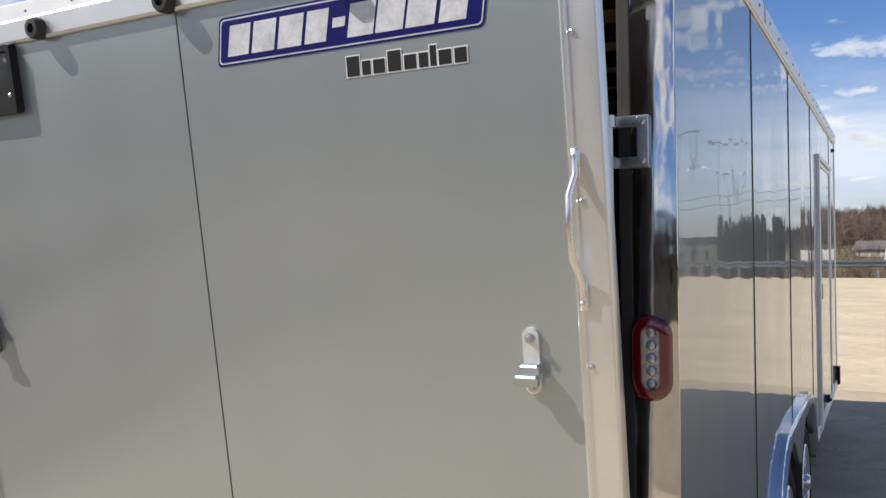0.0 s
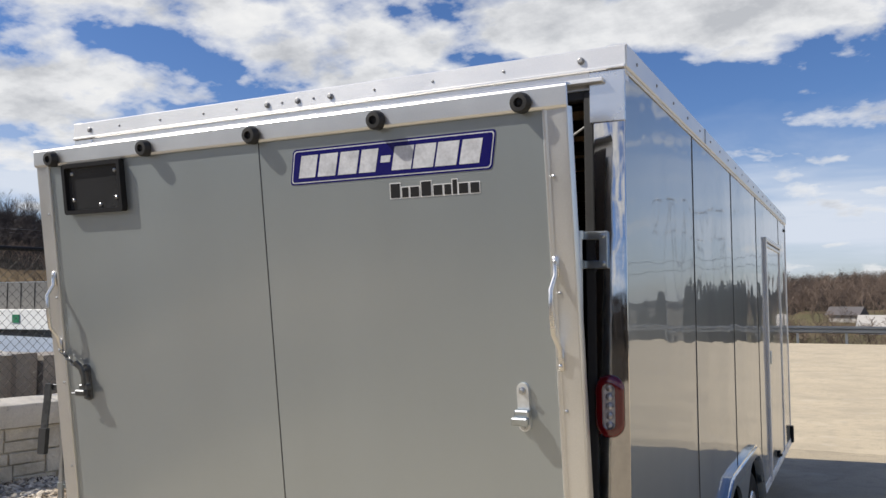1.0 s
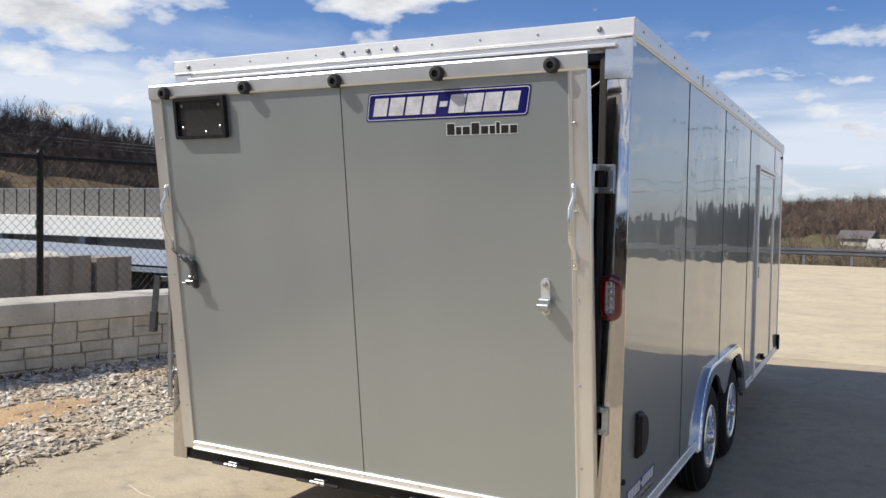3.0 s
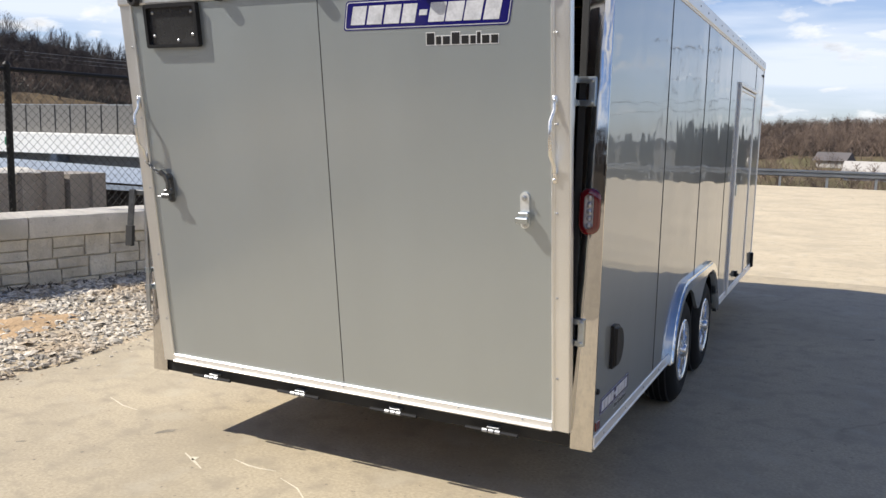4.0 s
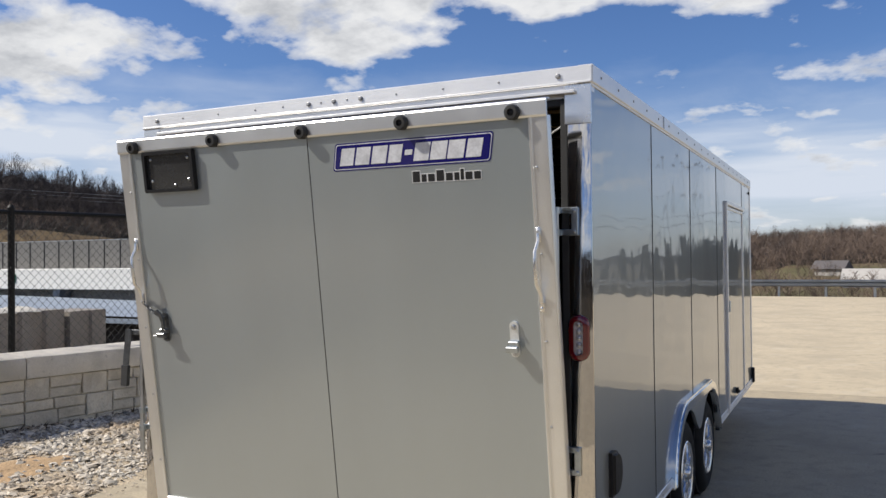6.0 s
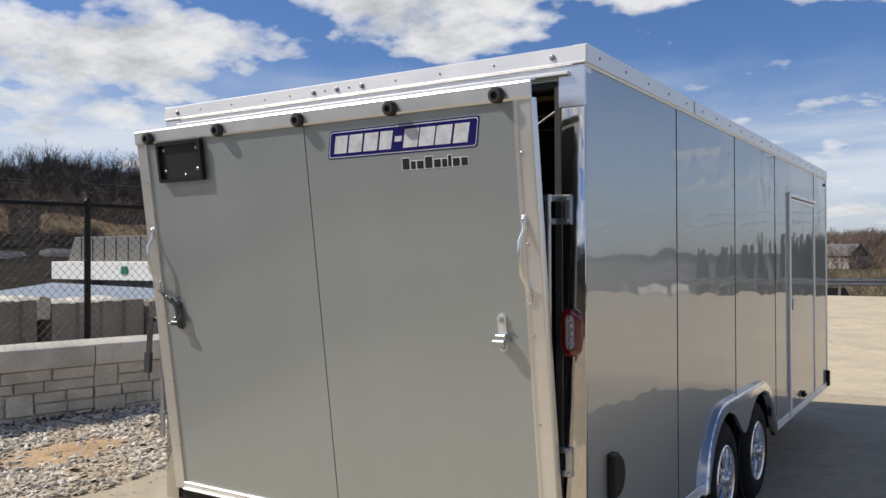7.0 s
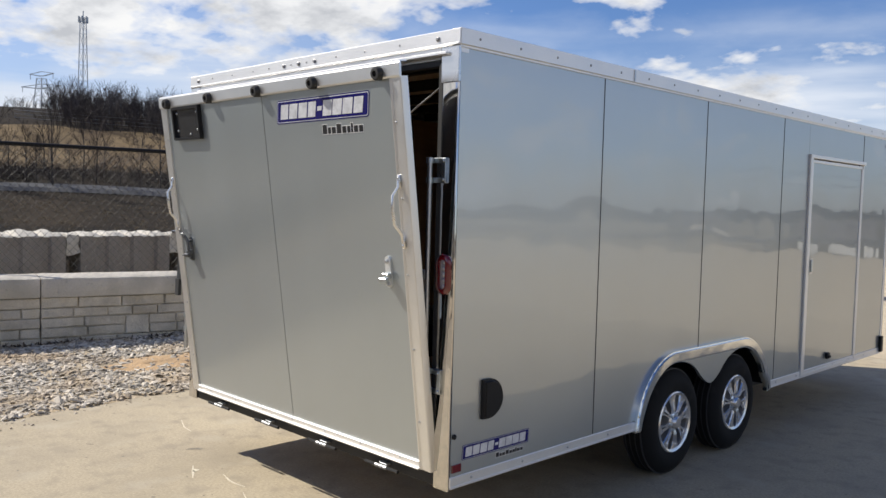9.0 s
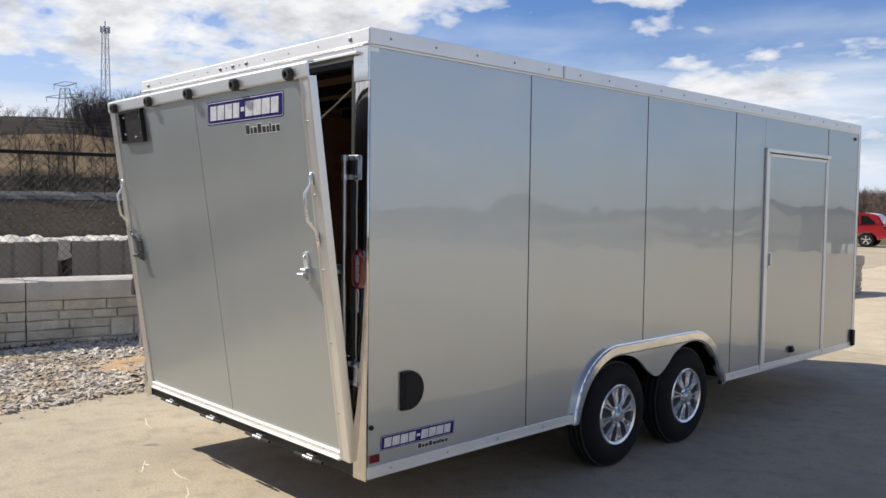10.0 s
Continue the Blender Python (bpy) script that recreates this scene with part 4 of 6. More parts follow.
def build_rear():
    # corner posts, mirror polished
    for x0, x1 in ((-0.102, 0.001), (-W - 0.001, -W + 0.102)):
        part("rear_post", box(BM(), x0, x1, -0.010, 0.0035, H0 - 0.012, 2.362, 0.004, seg=2), CHROME, trailer, "mirror-polished stainless corner post")
    # header: flat fascia, drip lip and recess
    bm = BM()
    box(bm, -W - 0.001, 0.001, -0.008, 0.06, 2.50, 2.535, 0.003)
    head = part("header", bm, ALU, trailer, "bright aluminium header with rivets")
    part("header_fascia", box(BM(), -W - 0.012, 0.012, -0.014, 0.05, 2.54, H1, 0.004), ALU, head)
    part("header_fold", box(BM(), -W - 0.008, 0.008, -0.020, 0.04, 2.534, 2.545, 0.003), ALU, head)
    part("header_return", box(BM(), -W + 0.115, -0.115, 0.008, 0.06, 2.478, 2.502, 0.002), ALU, head)
    bolt_row("bolt", [(x, -0.014, 2.574) for x in (-2.49, -1.458, -1.306, -1.149, -0.14)], DULL, head, 0.012, 0.010)
    bolt_row("rivet", [(x, -0.014, 2.576) for x in (-2.30, -2.05, -1.8, -1.62, -1.385, -1.23, -0.95, -0.7, -0.42)], DULL, head, 0.005, 0.004)
    part("drip_lip", box(BM(), -2.48, -0.062, -0.034, -0.006, 2.492, 2.508, 0.003), ALU, head)
    for xa, xb in ((-0.115, 0.004), (-W - 0.004, -W + 0.115)):
        part("corner_casting", box(BM(), xa, xb, -0.013, 0.0035, 2.36, 2.533, 0.003), SATIN, head)
    part("gasket", box(BM(), -0.135, -0.102, -0.010, 0.045, 0.44, 2.47, 0.004), RUBBER, trailer, "black door seal")
    part("gasket", box(BM(), -W + 0.102, -W + 0.135, -0.010, 0.045, 0.44, 2.47, 0.004), RUBBER, trailer)
    part("gasket", box(BM(), -W + 0.135, -0.135, 0.000, 0.045, 2.445, 2.476, 0.004), RUBBER, trailer)
    # sill and bumper below the ramp
    bm = BM()
    box(bm, -W + 0.06, -0.06, 0.005, 0.10, 0.375, 0.458, 0.004)
    part("rear_sill", bm, BOW, trailer, "black steel rear sill")
    for x in (-2.142, -1.563, -0.995, -0.472):
        bm = BM()
        tube(bm, [(x - 0.13, -0.03, 0.392), (x + 0.13, -0.03, 0.392)], 0.009, 8)
        part("hinge_pin", bm, BOW, trailer)
        bm = BM()
        for k in range(3):
            tube(bm, [(x - 0.045 + 0.032 * k, -0.03, 0.392), (x - 0.045 + 0.032 * k + 0.024, -0.03, 0.392)], 0.0105, 10)
        box(bm, x - 0.030, x + 0.034, -0.022, 0.01, 0.400, 0.410, 0.003)
        part("ramp_hinge", bm, HINGE, trailer, "zinc-plated ramp hinge")
    # lock rods with brackets and levers, on both posts
    for x, bx0, bx1, lev in ((-0.150, -0.165, -0.058, 1), (-W + 0.0, -W + 0.0, -W + 0.09, -1)):
        rod = part("lock_rod", tube(BM(), [(x, -0.038, 0.72), (x, -0.038, 2.0)], 0.0135, 12), STEEL, trailer, "steel cam lock rod")
        for z in (1.94, 0.905):
            bm = BM()
            for dz in (-0.048, 0.048):
                box(bm, bx0, bx1, -0.022, -0.007, z + dz - 0.013, z + dz + 0.013, 0.002)
                tube(bm, [(x, -0.038, z + dz - 0.014), (x, -0.038, z + dz + 0.014)], 0.019, 12)
            xr = bx1 - 0.012 if lev > 0 else bx1 - 0.014
            box(bm, xr - 0.016, xr + 0.012, -0.024, -0.007, z - 0.058, z + 0.058, 0.002)
            for dz in (-0.045, 0.045):
                bolt(bm, (xr - 0.002, -0.024, z + dz), 0.008, 0.007)
            part("rod_bracket", bm, ZINC, rod, "zinc rod bracket")
        bm = BM()
        if lev > 0:
            box(bm, x - 0.068, x - 0.006, -0.050, -0.026, 1.405, 1.452, 0.003)
            tube(bm, [(x - 0.055, -0.056, 1.43), (x - 0.046, -0.075, 1.36), (x - 0.036, -0.085, 1.28), (x - 0.022, -0.070, 1.20)], 0.013, 6)
            bolt(bm, (x - 0.05, -0.055, 1.43), 0.009, 0.008)
            part("lever", bm, ZINC, rod, "zinc lock lever")
            part("lever_grip", tube(BM(), [(x - 0.022, -0.070, 1.20), (x - 0.015, -0.062, 1.06)], 0.017, 8), RUBBER, rod, "black lever grip")
        else:
            bm = BM()
            # flat bowed bar with a black sleeve on its end
            mid = [(x - 0.118, 1.402), (x - 0.122, 1.36), (x - 0.130, 1.30), (x - 0.137, 1.24), (x - 0.142, 1.18)]
            prism(bm, [(a - 0.020, b) for a, b in mid] + [(a + 0.020, b) for a, b in mid[::-1]], (-0.030, -0.020), "y")
            box(bm, x - 0.132, x + 0.01, -0.020, -0.012, 1.372, 1.400, 0.002)
            part("lever", bm, DARK_ZINC, rod, "flat grey lock lever swung out")
            bm = prism(BM(), [(x - 0.166, 1.195), (x - 0.118, 1.195), (x - 0.126, 1.085), (x - 0.130, 1.078), (x - 0.170, 1.078), (x - 0.173, 1.085)], (-0.036, -0.014), "y")
            part("lever_grip", bm, RUBBER, rod, "black lever grip")
    # tail light: red bezel round a clear reversing lens
    z0, z1, x0, x1 = 1.336, 1.536, -0.109, -0.013
    o, i = rounded(x0, x1, z0, z1, 0.047, 8), rounded(x0 + 0.027, x1 - 0.027, z0 + 0.027, z1 - 0.027, 0.020, 8)
    m_ = rounded(x0 + 0.009, x1 - 0.009, z0 + 0.009, z1 - 0.009, 0.038, 8)
    bm = BM()
    rings = [[bm.verts.new((a, y, b)) for a, b in q] for q, y in ((o, -0.005), (o, -0.019), (m_, -0.029), (i, -0.029), (i, -0.008))]
    for p, q in zip(rings, rings[1:]):
        for k in range(len(p)):
            bm.faces.new((p[k], p[(k + 1) % len(p)], q[(k + 1) % len(p)], q[k]))
    bmesh.ops.recalc_face_normals(bm, faces=bm.faces[:])
    tl = part("tail_light", bm, RED_LENS, trailer, "oval red tail light with clear centre", smooth=50)
    part("clear_lens", prism(BM(), rounded(x0 + 0.025, x1 - 0.025, z0 + 0.025, z1 - 0.025, 0.021, 8), (-0.016, -0.006), "y"), CLEAR_LENS, tl, "clear reversing lens")
    for k in range(5):
        bm = BM()
        bmesh.ops.create_uvsphere(bm, u_segments=10, v_segments=6, radius=0.013, matrix=pose(-0.061, -0.016, z0 + 0.04 + 0.03 * k) @ Matrix.Diagonal((1, 0.45, 1, 1)))
        part("reflector_cup", bm, CLEAR_LENS, tl, smooth=60)
    # support cable of the ramp
    part("ramp_cable", tube(BM(), [(-0.115, 0.04, 2.38), (-0.40, -0.02, 2.19)], 0.004, 6), STEEL, trailer, "thin steel lift cable")


build_rear()

# the ramp door, hinged at the sill and leaning out
RAMP_M = pose(0, -0.02, 0.45, 7.74, 0, 0)
RX0, RX1, RH = -2.49, -0.10, 2.0


def decal(x0, x1, z0, z1, parent, place, slant):
    """A blue badge with a pale line and plain pale blocks; place maps (a, b, lift) to the parent's space."""
    def plate(name, outline, lift0, lift1, material, par, label=""):
        bm = BM()
        lo = [bm.verts.new(place(a, b, lift0)) for a, b in outline]
        hi = [bm.verts.new(place(a, b, lift1)) for a, b in outline]
        n = len(outline)
        bm.faces.new(hi)
        bm.faces.new(lo[::-1])
        for k in range(n):
            bm.faces.new((lo[k], lo[(k + 1) % n], hi[(k + 1) % n], hi[k]))
        bmesh.ops.recalc_face_normals(bm, faces=bm.faces[:])
        return part(name, bm, material, par, label, smooth=0)

    def sk(pts):
        return [(a + slant * (b - z0), b) for a, b in pts]
    h = z1 - z0
    w = x1 - x0

    def inset(f, r):
        return sk(rounded(x0 + f * h, x1 - f * h, z0 + f * h, z1 - f * h, r * h))
    rim = plate("badge", inset(0.0, 0.11), 0.0008, 0.0014, BLUE, parent, "blue vinyl badge with silver block shapes")
    plate("badge_line", inset(0.045, 0.09), 0.0015, 0.0019, SILVER, rim)
    plate("badge_field", inset(0.075, 0.08), 0.0020, 0.0024, BLUE, rim)
    u = lambda f: x0 + f * w
    v = lambda f: z0 + f * h
    # plain slanted blocks
    cuts = [(0.045, 0.140, 0), (0.148, 0.248, 1), (0.256, 0.358, 2), (0.366, 0.455, 3), (0.470, 0.520, -1), (0.530, 0.630, 4), (0.632, 0.735, 2), (0.738, 0.842, 5), (0.850, 0.945, 0)]
    for a, b, kind in cuts:
        lo, hi = (0.19, 0.81) if kind >= 0 else (0.42, 0.60)
        a, b = a + 0.03 * (b - a), b - 0.03 * (b - a)
        q = [(u(a) + 0.06 * (v(t) - v(0.5)), v(t)) for t in (lo, hi)] + [(u(b) + 0.06 * (v(t) - v(0.5)), v(t)) for t in (hi, lo)]
        plate("badge_block", sk(q), 0.0026, 0.0031, SILVER, rim)
    return plate


def word_bars(plate, x0, x1, z0, z1, parent, slant):
    """Plain black bars with a pale edge, one for each letter."""
    hs = [1.0, 0.7, 0.7, 1.0, 0.7, 0.7, 0.98, 0.7, 0.7]
    ws = [1.1, 0.75, 1.0, 1.1, 1.0, 0.75, 0.5, 1.0, 0.95]
    tot = sum(ws)
    x, h = x0, z1 - z0
    for a, b in zip(hs, ws):
        w = (x1 - x0) * b / tot
        sk = lambda pts: [(p + slant * (q - z0), q) for p, q in pts]
        g = 0.10 * w
        plate("word_edge", sk([(x + g - 0.003, z0 - 0.003), (x + w - g + 0.003, z0 - 0.003), (x + w - g + 0.003, z0 + h * a + 0.003), (x + g - 0.003, z0 + h * a + 0.003)]), 0.0008, 0.0014, WHITE_V, parent)
        plate("word_bar", sk([(x + g, z0), (x + w - g, z0), (x + w - g, z0 + h * a), (x + g, z0 + h * a)]), 0.0016, 0.0022, BLACK_V, parent)
        x += w


def build_ramp():
    ramp = part("ramp_door", box(BM(), RX0 + 0.078, -1.284 - 0.0025, 0.0, 0.028, 0.045, RH - 0.065, 0.001), RAMP, trailer, "silver-grey ramp door standing ajar", m=RAMP_M)
    P = lambda name, bm, m_, label="", smooth=30: part(name, bm, m_, ramp, label, smooth=smooth)
    P("skin", box(BM(), -1.284 + 0.0025, RX1 - 0.078, 0.0, 0.028, 0.045, RH - 0.065, 0.001), RAMP)
    P("skin_joint", box(BM(), -1.29, -1.278, 0.003, 0.026, 0.05, RH - 0.07), SEAM)
    P("inner_face", box(BM(), RX0 + 0.05, RX1 - 0.05, 0.0285, 0.036, 0.05, RH - 0.05, 0.002), SHADED_PLY, "plywood inner face of the ramp, coloured dark as in shade")
    # edge trims: outer faces raised slightly, folded round the edge
    for x0, x1, s in ((RX0, RX0 + 0.077, -1), (RX1 - 0.077, RX1, 1)):
        e, xi = (RX0, x1) if s < 0 else (RX1, x0)
        # raised inner bead, shallow hollow, rolled outer edge
        prof = [(xi - 0.004 * s, 0.0), (xi - 0.005 * s, -0.008), (xi - 0.001 * s, -0.011), (xi + 0.005 * s, -0.010), (xi + 0.010 * s, -0.0055)]
        prof += [(xi + (0.022 + 0.012 * k) * s, -0.0048 - 0.0011 * k) for k in range(4)]
        prof += [(e - 0.006 * s, -0.0085), (e - 0.002 * s, -0.006), (e, -0.001), (e, 0.036), (e - 0.004 * s, 0.036), (e - 0.004 * s, 0.0)]
        bm = prism(BM(), prof, (0.0, RH - 0.07), "z")
        t = P("side_trim", bm, TRIM, "bright aluminium edge trim")
        bolt_row("rivet", [(x0 + 0.055 if s < 0 else x0 + 0.02, -0.007, z) for z in (0.25, 0.62, 0.99, 1.36, 1.72)], STEEL, t, 0.006, 0.004)
    bm = BM()
    prism(bm, [(0.036, RH + 0.002), (0.0, RH + 0.002), (-0.010, RH - 0.003), (-0.014, RH - 0.010), (-0.016, RH - 0.066), (-0.012, RH - 0.074), (-0.003, RH - 0.076), (0.0, RH - 0.004), (0.036, RH - 0.004)], (RX0, RX1), "x")
    P("top_trim", bm, TRIM, "bright aluminium top trim", 12)
    bm = BM()
    box(bm, RX0 + 0.078, RX1 - 0.078, -0.012, 0.02, 0.0, 0.044, 0.004)
    box(bm, RX0 + 0.078, RX1 - 0.078, -0.022, 0.02, 0.0, 0.010, 0.002)
    bt = P("bottom_trim", bm, ALU, "bright aluminium bottom trim")
    bolt_row("rivet", [(RX0 + 0.25 + 0.32 * k, -0.012, 0.03) for k in range(7)], STEEL, bt, 0.005, 0.004)
    # rubber bumpers along the top
    for x in (-2.367, -1.831, -1.294, -0.763, -0.243):
        bm = lathe(BM(), [(-0.008, 0.033), (-0.036, 0.032), (-0.045, 0.027), (-0.046, 0.015), (-0.033, 0.014)], (x, 0, 1.952), 18, "y")
        b = P("rubber_bumper", bm, RUBBER, "round black rubber bumper")
        part("washer", lathe(BM(), [(-0.030, 0.013), (-0.037, 0.011), (-0.039, 0.005)], (x, 0, 1.952), 10, "y"), BLACK, b)
    # plate bracket, empty
    x0, x1, z0, z1 = -2.312, -1.972, 1.712, 1.924
    bm = BM()
    n = len(rounded(0, 1, 0, 1, 0.1))
    o, i = rounded(x0, x1, z0, z1, 0.014), rounded(x0 + 0.017, x1 - 0.017, z0 + 0.017, z1 - 0.017, 0.008)
    strip(bm, o + [o[0]], i + [i[0]], (-0.028, 0.0), "y")
    br = P("plate_bracket", bm, BLACK, "empty black plate bracket", 40)
    part("back_plate", prism(BM(), rounded(x0 + 0.012, x1 - 0.012, z0 + 0.012, z1 - 0.012, 0.01), (-0.010, -0.001), "y"), BACKPLATE, br)
    bolt_row("bolt", [(a, -0.010, b) for a, b in ((x0 + 0.045, z1 - 0.042), (x0 + 0.045, z0 + 0.060), (x1 - 0.045, z1 - 0.042), (x1 - 0.045, z0 + 0.060), ((x0 + x1) / 2 + 0.03, z0 + 0.034))], STEEL, br, 0.0075, 0.007)
    # badge and word bars
    place = lambda a, b, l: (a, -l, b)
    plate = decal(-1.151, -0.360, 1.758, 1.884, ramp, place, 0.18)
    word_bars(plate, -0.742, -0.405, 1.688, 1.736, ramp, 0.02)
    # grab handles
    for x, s in ((-0.165, 1), (-2.435, -1)):
        bm = BM()
        zs = (1.145, 1.462)
        tube(bm, [(x, -0.014, zs[1]), (x, -0.018, zs[1] - 0.045), (x - 0.004 * s, -0.055, zs[1] - 0.085), (x - 0.006 * s, -0.060, (zs[0] + zs[1]) / 2), (x - 0.004 * s, -0.055, zs[0] + 0.095), (x, -0.018, zs[0] + 0.045), (x, -0.014, zs[0])], 0.0085, 10)
        for z in (zs[0] + 0.005, zs[1] - 0.02):
            box(bm, x - 0.011, x + 0.011, -0.016, -0.007, z - 0.032, z + 0.034, 0.004)
            bolt(bm, (x, -0.016, z + 0.016), 0.007, 0.006)
            bolt(bm, (x, -0.016, z - 0.016), 0.007, 0.006)
        P("grab_handle", bm, SATIN, "bent bright rod grab handle", 50)
    # cam keepers
    for x in (-0.299, -2.290):
        bm = prism(BM(), rounded(x - 0.020, x + 0.020, 0.918, 1.075, 0.020), (-0.010, 0.0), "y")
        # like keepers; left one coloured darker to hold down sun glare, right one brighter
        zinc = KEEPER if x > -1 else DARK_ZINC
        k = P("lock_keeper", bm, zinc, "zinc-plated lock keeper")
        bm = BM()
        box(bm, x - 0.024, x + 0.024, -0.034, -0.006, 0.966, 0.992, 0.004)
        box(bm, x - 0.030, x + 0.026, -0.052, -0.028, 0.946, 0.972, 0.004)
        part("cam_hook", bm, ZINC if x > -1 else DARK_ZINC, k)
        for z in (1.05, 0.935):
            part("bolt", lathe(BM(), [(-0.006, 0.013), (-0.012, 0.013), (-0.013, 0.009), (-0.026, 0.007)], (x, 0, z), 8, "y"), STEEL if x > -1 else DARK_ZINC, k)
    # pin on a short chain, hanging from the handle to the keeper
    a, b = Vector((-2.428, -0.016, 1.135)), Vector((-2.318, -0.030, 1.068))
    for k in range(6):
        p = a.lerp(b, (k + 0.5) / 6) + Vector((0, 0, -0.006 * math.sin(math.pi * (k + 0.5) / 6)))
        bm = BM()
        turn = (b - a).to_track_quat('X', 'Z').to_matrix().to_4x4() @ Matrix.Rotation(radians(90 * (k % 2) + 20), 4, 'X')
        ring = [Matrix.Translation(p) @ turn @ Vector((0.0145 * math.cos(0.6283 * q), 0.008 * math.sin(0.6283 * q), 0)) for q in range(11)]
        tube(bm, ring, 0.0026, 5, False)
        P("chain_link", bm, DARK_ZINC)
    bm = prism(BM(), [(-2.335, 1.085), (-2.318, 1.094), (-2.288, 1.070), (-2.276, 1.030), (-2.278, 0.985), (-2.292, 0.985), (-2.292, 1.026), (-2.302, 1.055)], (-0.036, -0.024), "y")
    P("latch_arm", bm, DARK_ZINC, "curved dark latch arm")
    P("pin_bar", tube(BM(), [(-2.345, -0.045, 0.955), (-2.262, -0.045, 0.960)], 0.0045, 6), DARK_ZINC)


build_ramp()


def build_side():
    # fender flare with gusset
    outer = [(1.632, 0.375), (1.65, 0.47)] + arc(2.125, 0.36, 0.487, 160, 96, 8) + arc(3.06, 0.36, 0.487, 84, 20, 8) + [(3.565, 0.47), (3.582, 0.375)]
    inner = [(1.690, 0.375), (1.71, 0.455)] + arc(2.13, 0.345, 0.425, 158, 96, 8) + arc(3.055, 0.345, 0.425, 84, 22, 8) + [(3.510, 0.455), (3.528, 0.375)]
    bm = strip(BM(), outer, inner, (-0.01, 0.036), "x")
    bmesh.ops.bevel(bm, geom=[e for e in bm.edges if all(v.co.x > 0.03 for v in e.verts)], offset=0.013, segments=3, affect='EDGES')
    flare = part("fender_flare", bm, FLARE, trailer, "bright aluminium fender flare", smooth=40)
    gus = [(2.02, 0.79)] + arc(2.15, 0.36, 0.405, 80, 44, 6) + [(2.50, 0.60), (2.55, 0.575), (2.59, 0.568), (2.63, 0.575), (2.68, 0.60)] + arc(3.03, 0.36, 0.405, 136, 100, 6) + [(3.16, 0.79)]
    part("gusset", prism(BM(), gus, (0.0, 0.022), "x"), PANEL, flare, "grey gusset between the wheels", smooth=0)
    bm = BM()
    box(bm, -0.42, -0.40, 1.64, 3.58, 0.42, 0.84)
    box(bm, -0.42, -0.02, 1.62, 1.64, 0.42, 0.84)
    box(bm, -0.42, -0.02, 3.58, 3.60, 0.42, 0.84)
    box(bm, -0.42, -0.02, 1.62, 3.60, 0.84, 0.86)
    part("wheel_well", bm, BOW, trailer, "black wheel well")
    # wheels
    tyre = lathe(BM(), [(-0.215, 0.20), (-0.222, 0.28), (-0.20, 0.335), (-0.175, 0.355), (-0.12, 0.358), (-0.06, 0.355), (-0.03, 0.338), (-0.008, 0.30), (0.0, 0.27), (-0.006, 0.225), (-0.018, 0.198), (-0.04, 0.195)], (0, 0, 0), 48)
    tyre_me = mesh_of("tyre", tyre, TYRE, 35)
    rim = lathe(BM(), [(-0.03, 0.207), (-0.010, 0.207), (-0.003, 0.199), (-0.010, 0.184), (-0.030, 0.181)], (0, 0, 0), 40)
    rim_me = mesh_of("rim", rim, RIM, 35)
    # barrel and pocket disc carry the shade between the spokes as colour
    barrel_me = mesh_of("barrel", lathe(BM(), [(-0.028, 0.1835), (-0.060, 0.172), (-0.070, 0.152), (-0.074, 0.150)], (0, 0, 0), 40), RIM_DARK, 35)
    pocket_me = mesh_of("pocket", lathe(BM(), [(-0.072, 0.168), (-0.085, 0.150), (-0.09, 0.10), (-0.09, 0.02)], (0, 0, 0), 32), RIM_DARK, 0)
    sp = BM()
    for s in (-0.105, 0.105):
        d1, d2 = Vector((0, math.cos(s), math.sin(s))), Vector((0, math.cos(s * 1.5), math.sin(s * 1.5)))
        t = Vector((0, -math.sin(s), math.cos(s)))
        q = []
        for c, half, x in ((d1 * 0.045, 0.008, -0.020), (d1 * 0.085, 0.0075, -0.008), (d1 * 0.135, 0.009, -0.012), (d2 * 0.189, 0.015, -0.014)):
            q.append([c + t * half * 0.55 + Vector((x, 0, 0)), c - t * half * 0.55 + Vector((x, 0, 0)), c - t * half + Vector((x - 0.010, 0, 0)), c - t * half + Vector((x - 0.036, 0, 0)), c + t * half + Vector((x - 0.036, 0, 0)), c + t * half + Vector((x - 0.010, 0, 0))])
        vs = [[sp.verts.new(v) for v in ring] for ring in q]
        for u, w in zip(vs, vs[1:]):
            for i in range(6):
                sp.faces.new((u[i], u[(i + 1) % 6], w[(i + 1) % 6], w[i]))
        sp.faces.new(vs[0])
        sp.faces.new(vs[-1][::-1])
    box(sp, -0.034, -0.014, 0.155, 0.190, -0.030, 0.030, 0.004)
    bmesh.ops.recalc_face_normals(sp, faces=sp.faces[:])
    spoke_me = mesh_of("spoke", sp, RIM, 0)
    hub = lathe(BM(), [(-0.05, 0.066), (-0.018, 0.063), (-0.012, 0.046), (0.010, 0.042), (0.018, 0.034), (0.019, 0.01)], (0, 0, 0), 24)
    hub_me = mesh_of("hub_cap", hub, RIM, 35)
    nut_me = mesh_of("lug_nut", lathe(BM(), [(-0.03, 0.0095), (-0.004, 0.009), (0.0, 0.005)], (0, 0, 0), 6), ZINC, 30)
    tread_me = mesh_of("tread_groove", lathe(BM(), [(-0.004, 0.3585), (0.004, 0.3585)], (0, 0, 0), 48), SEAM, 35)
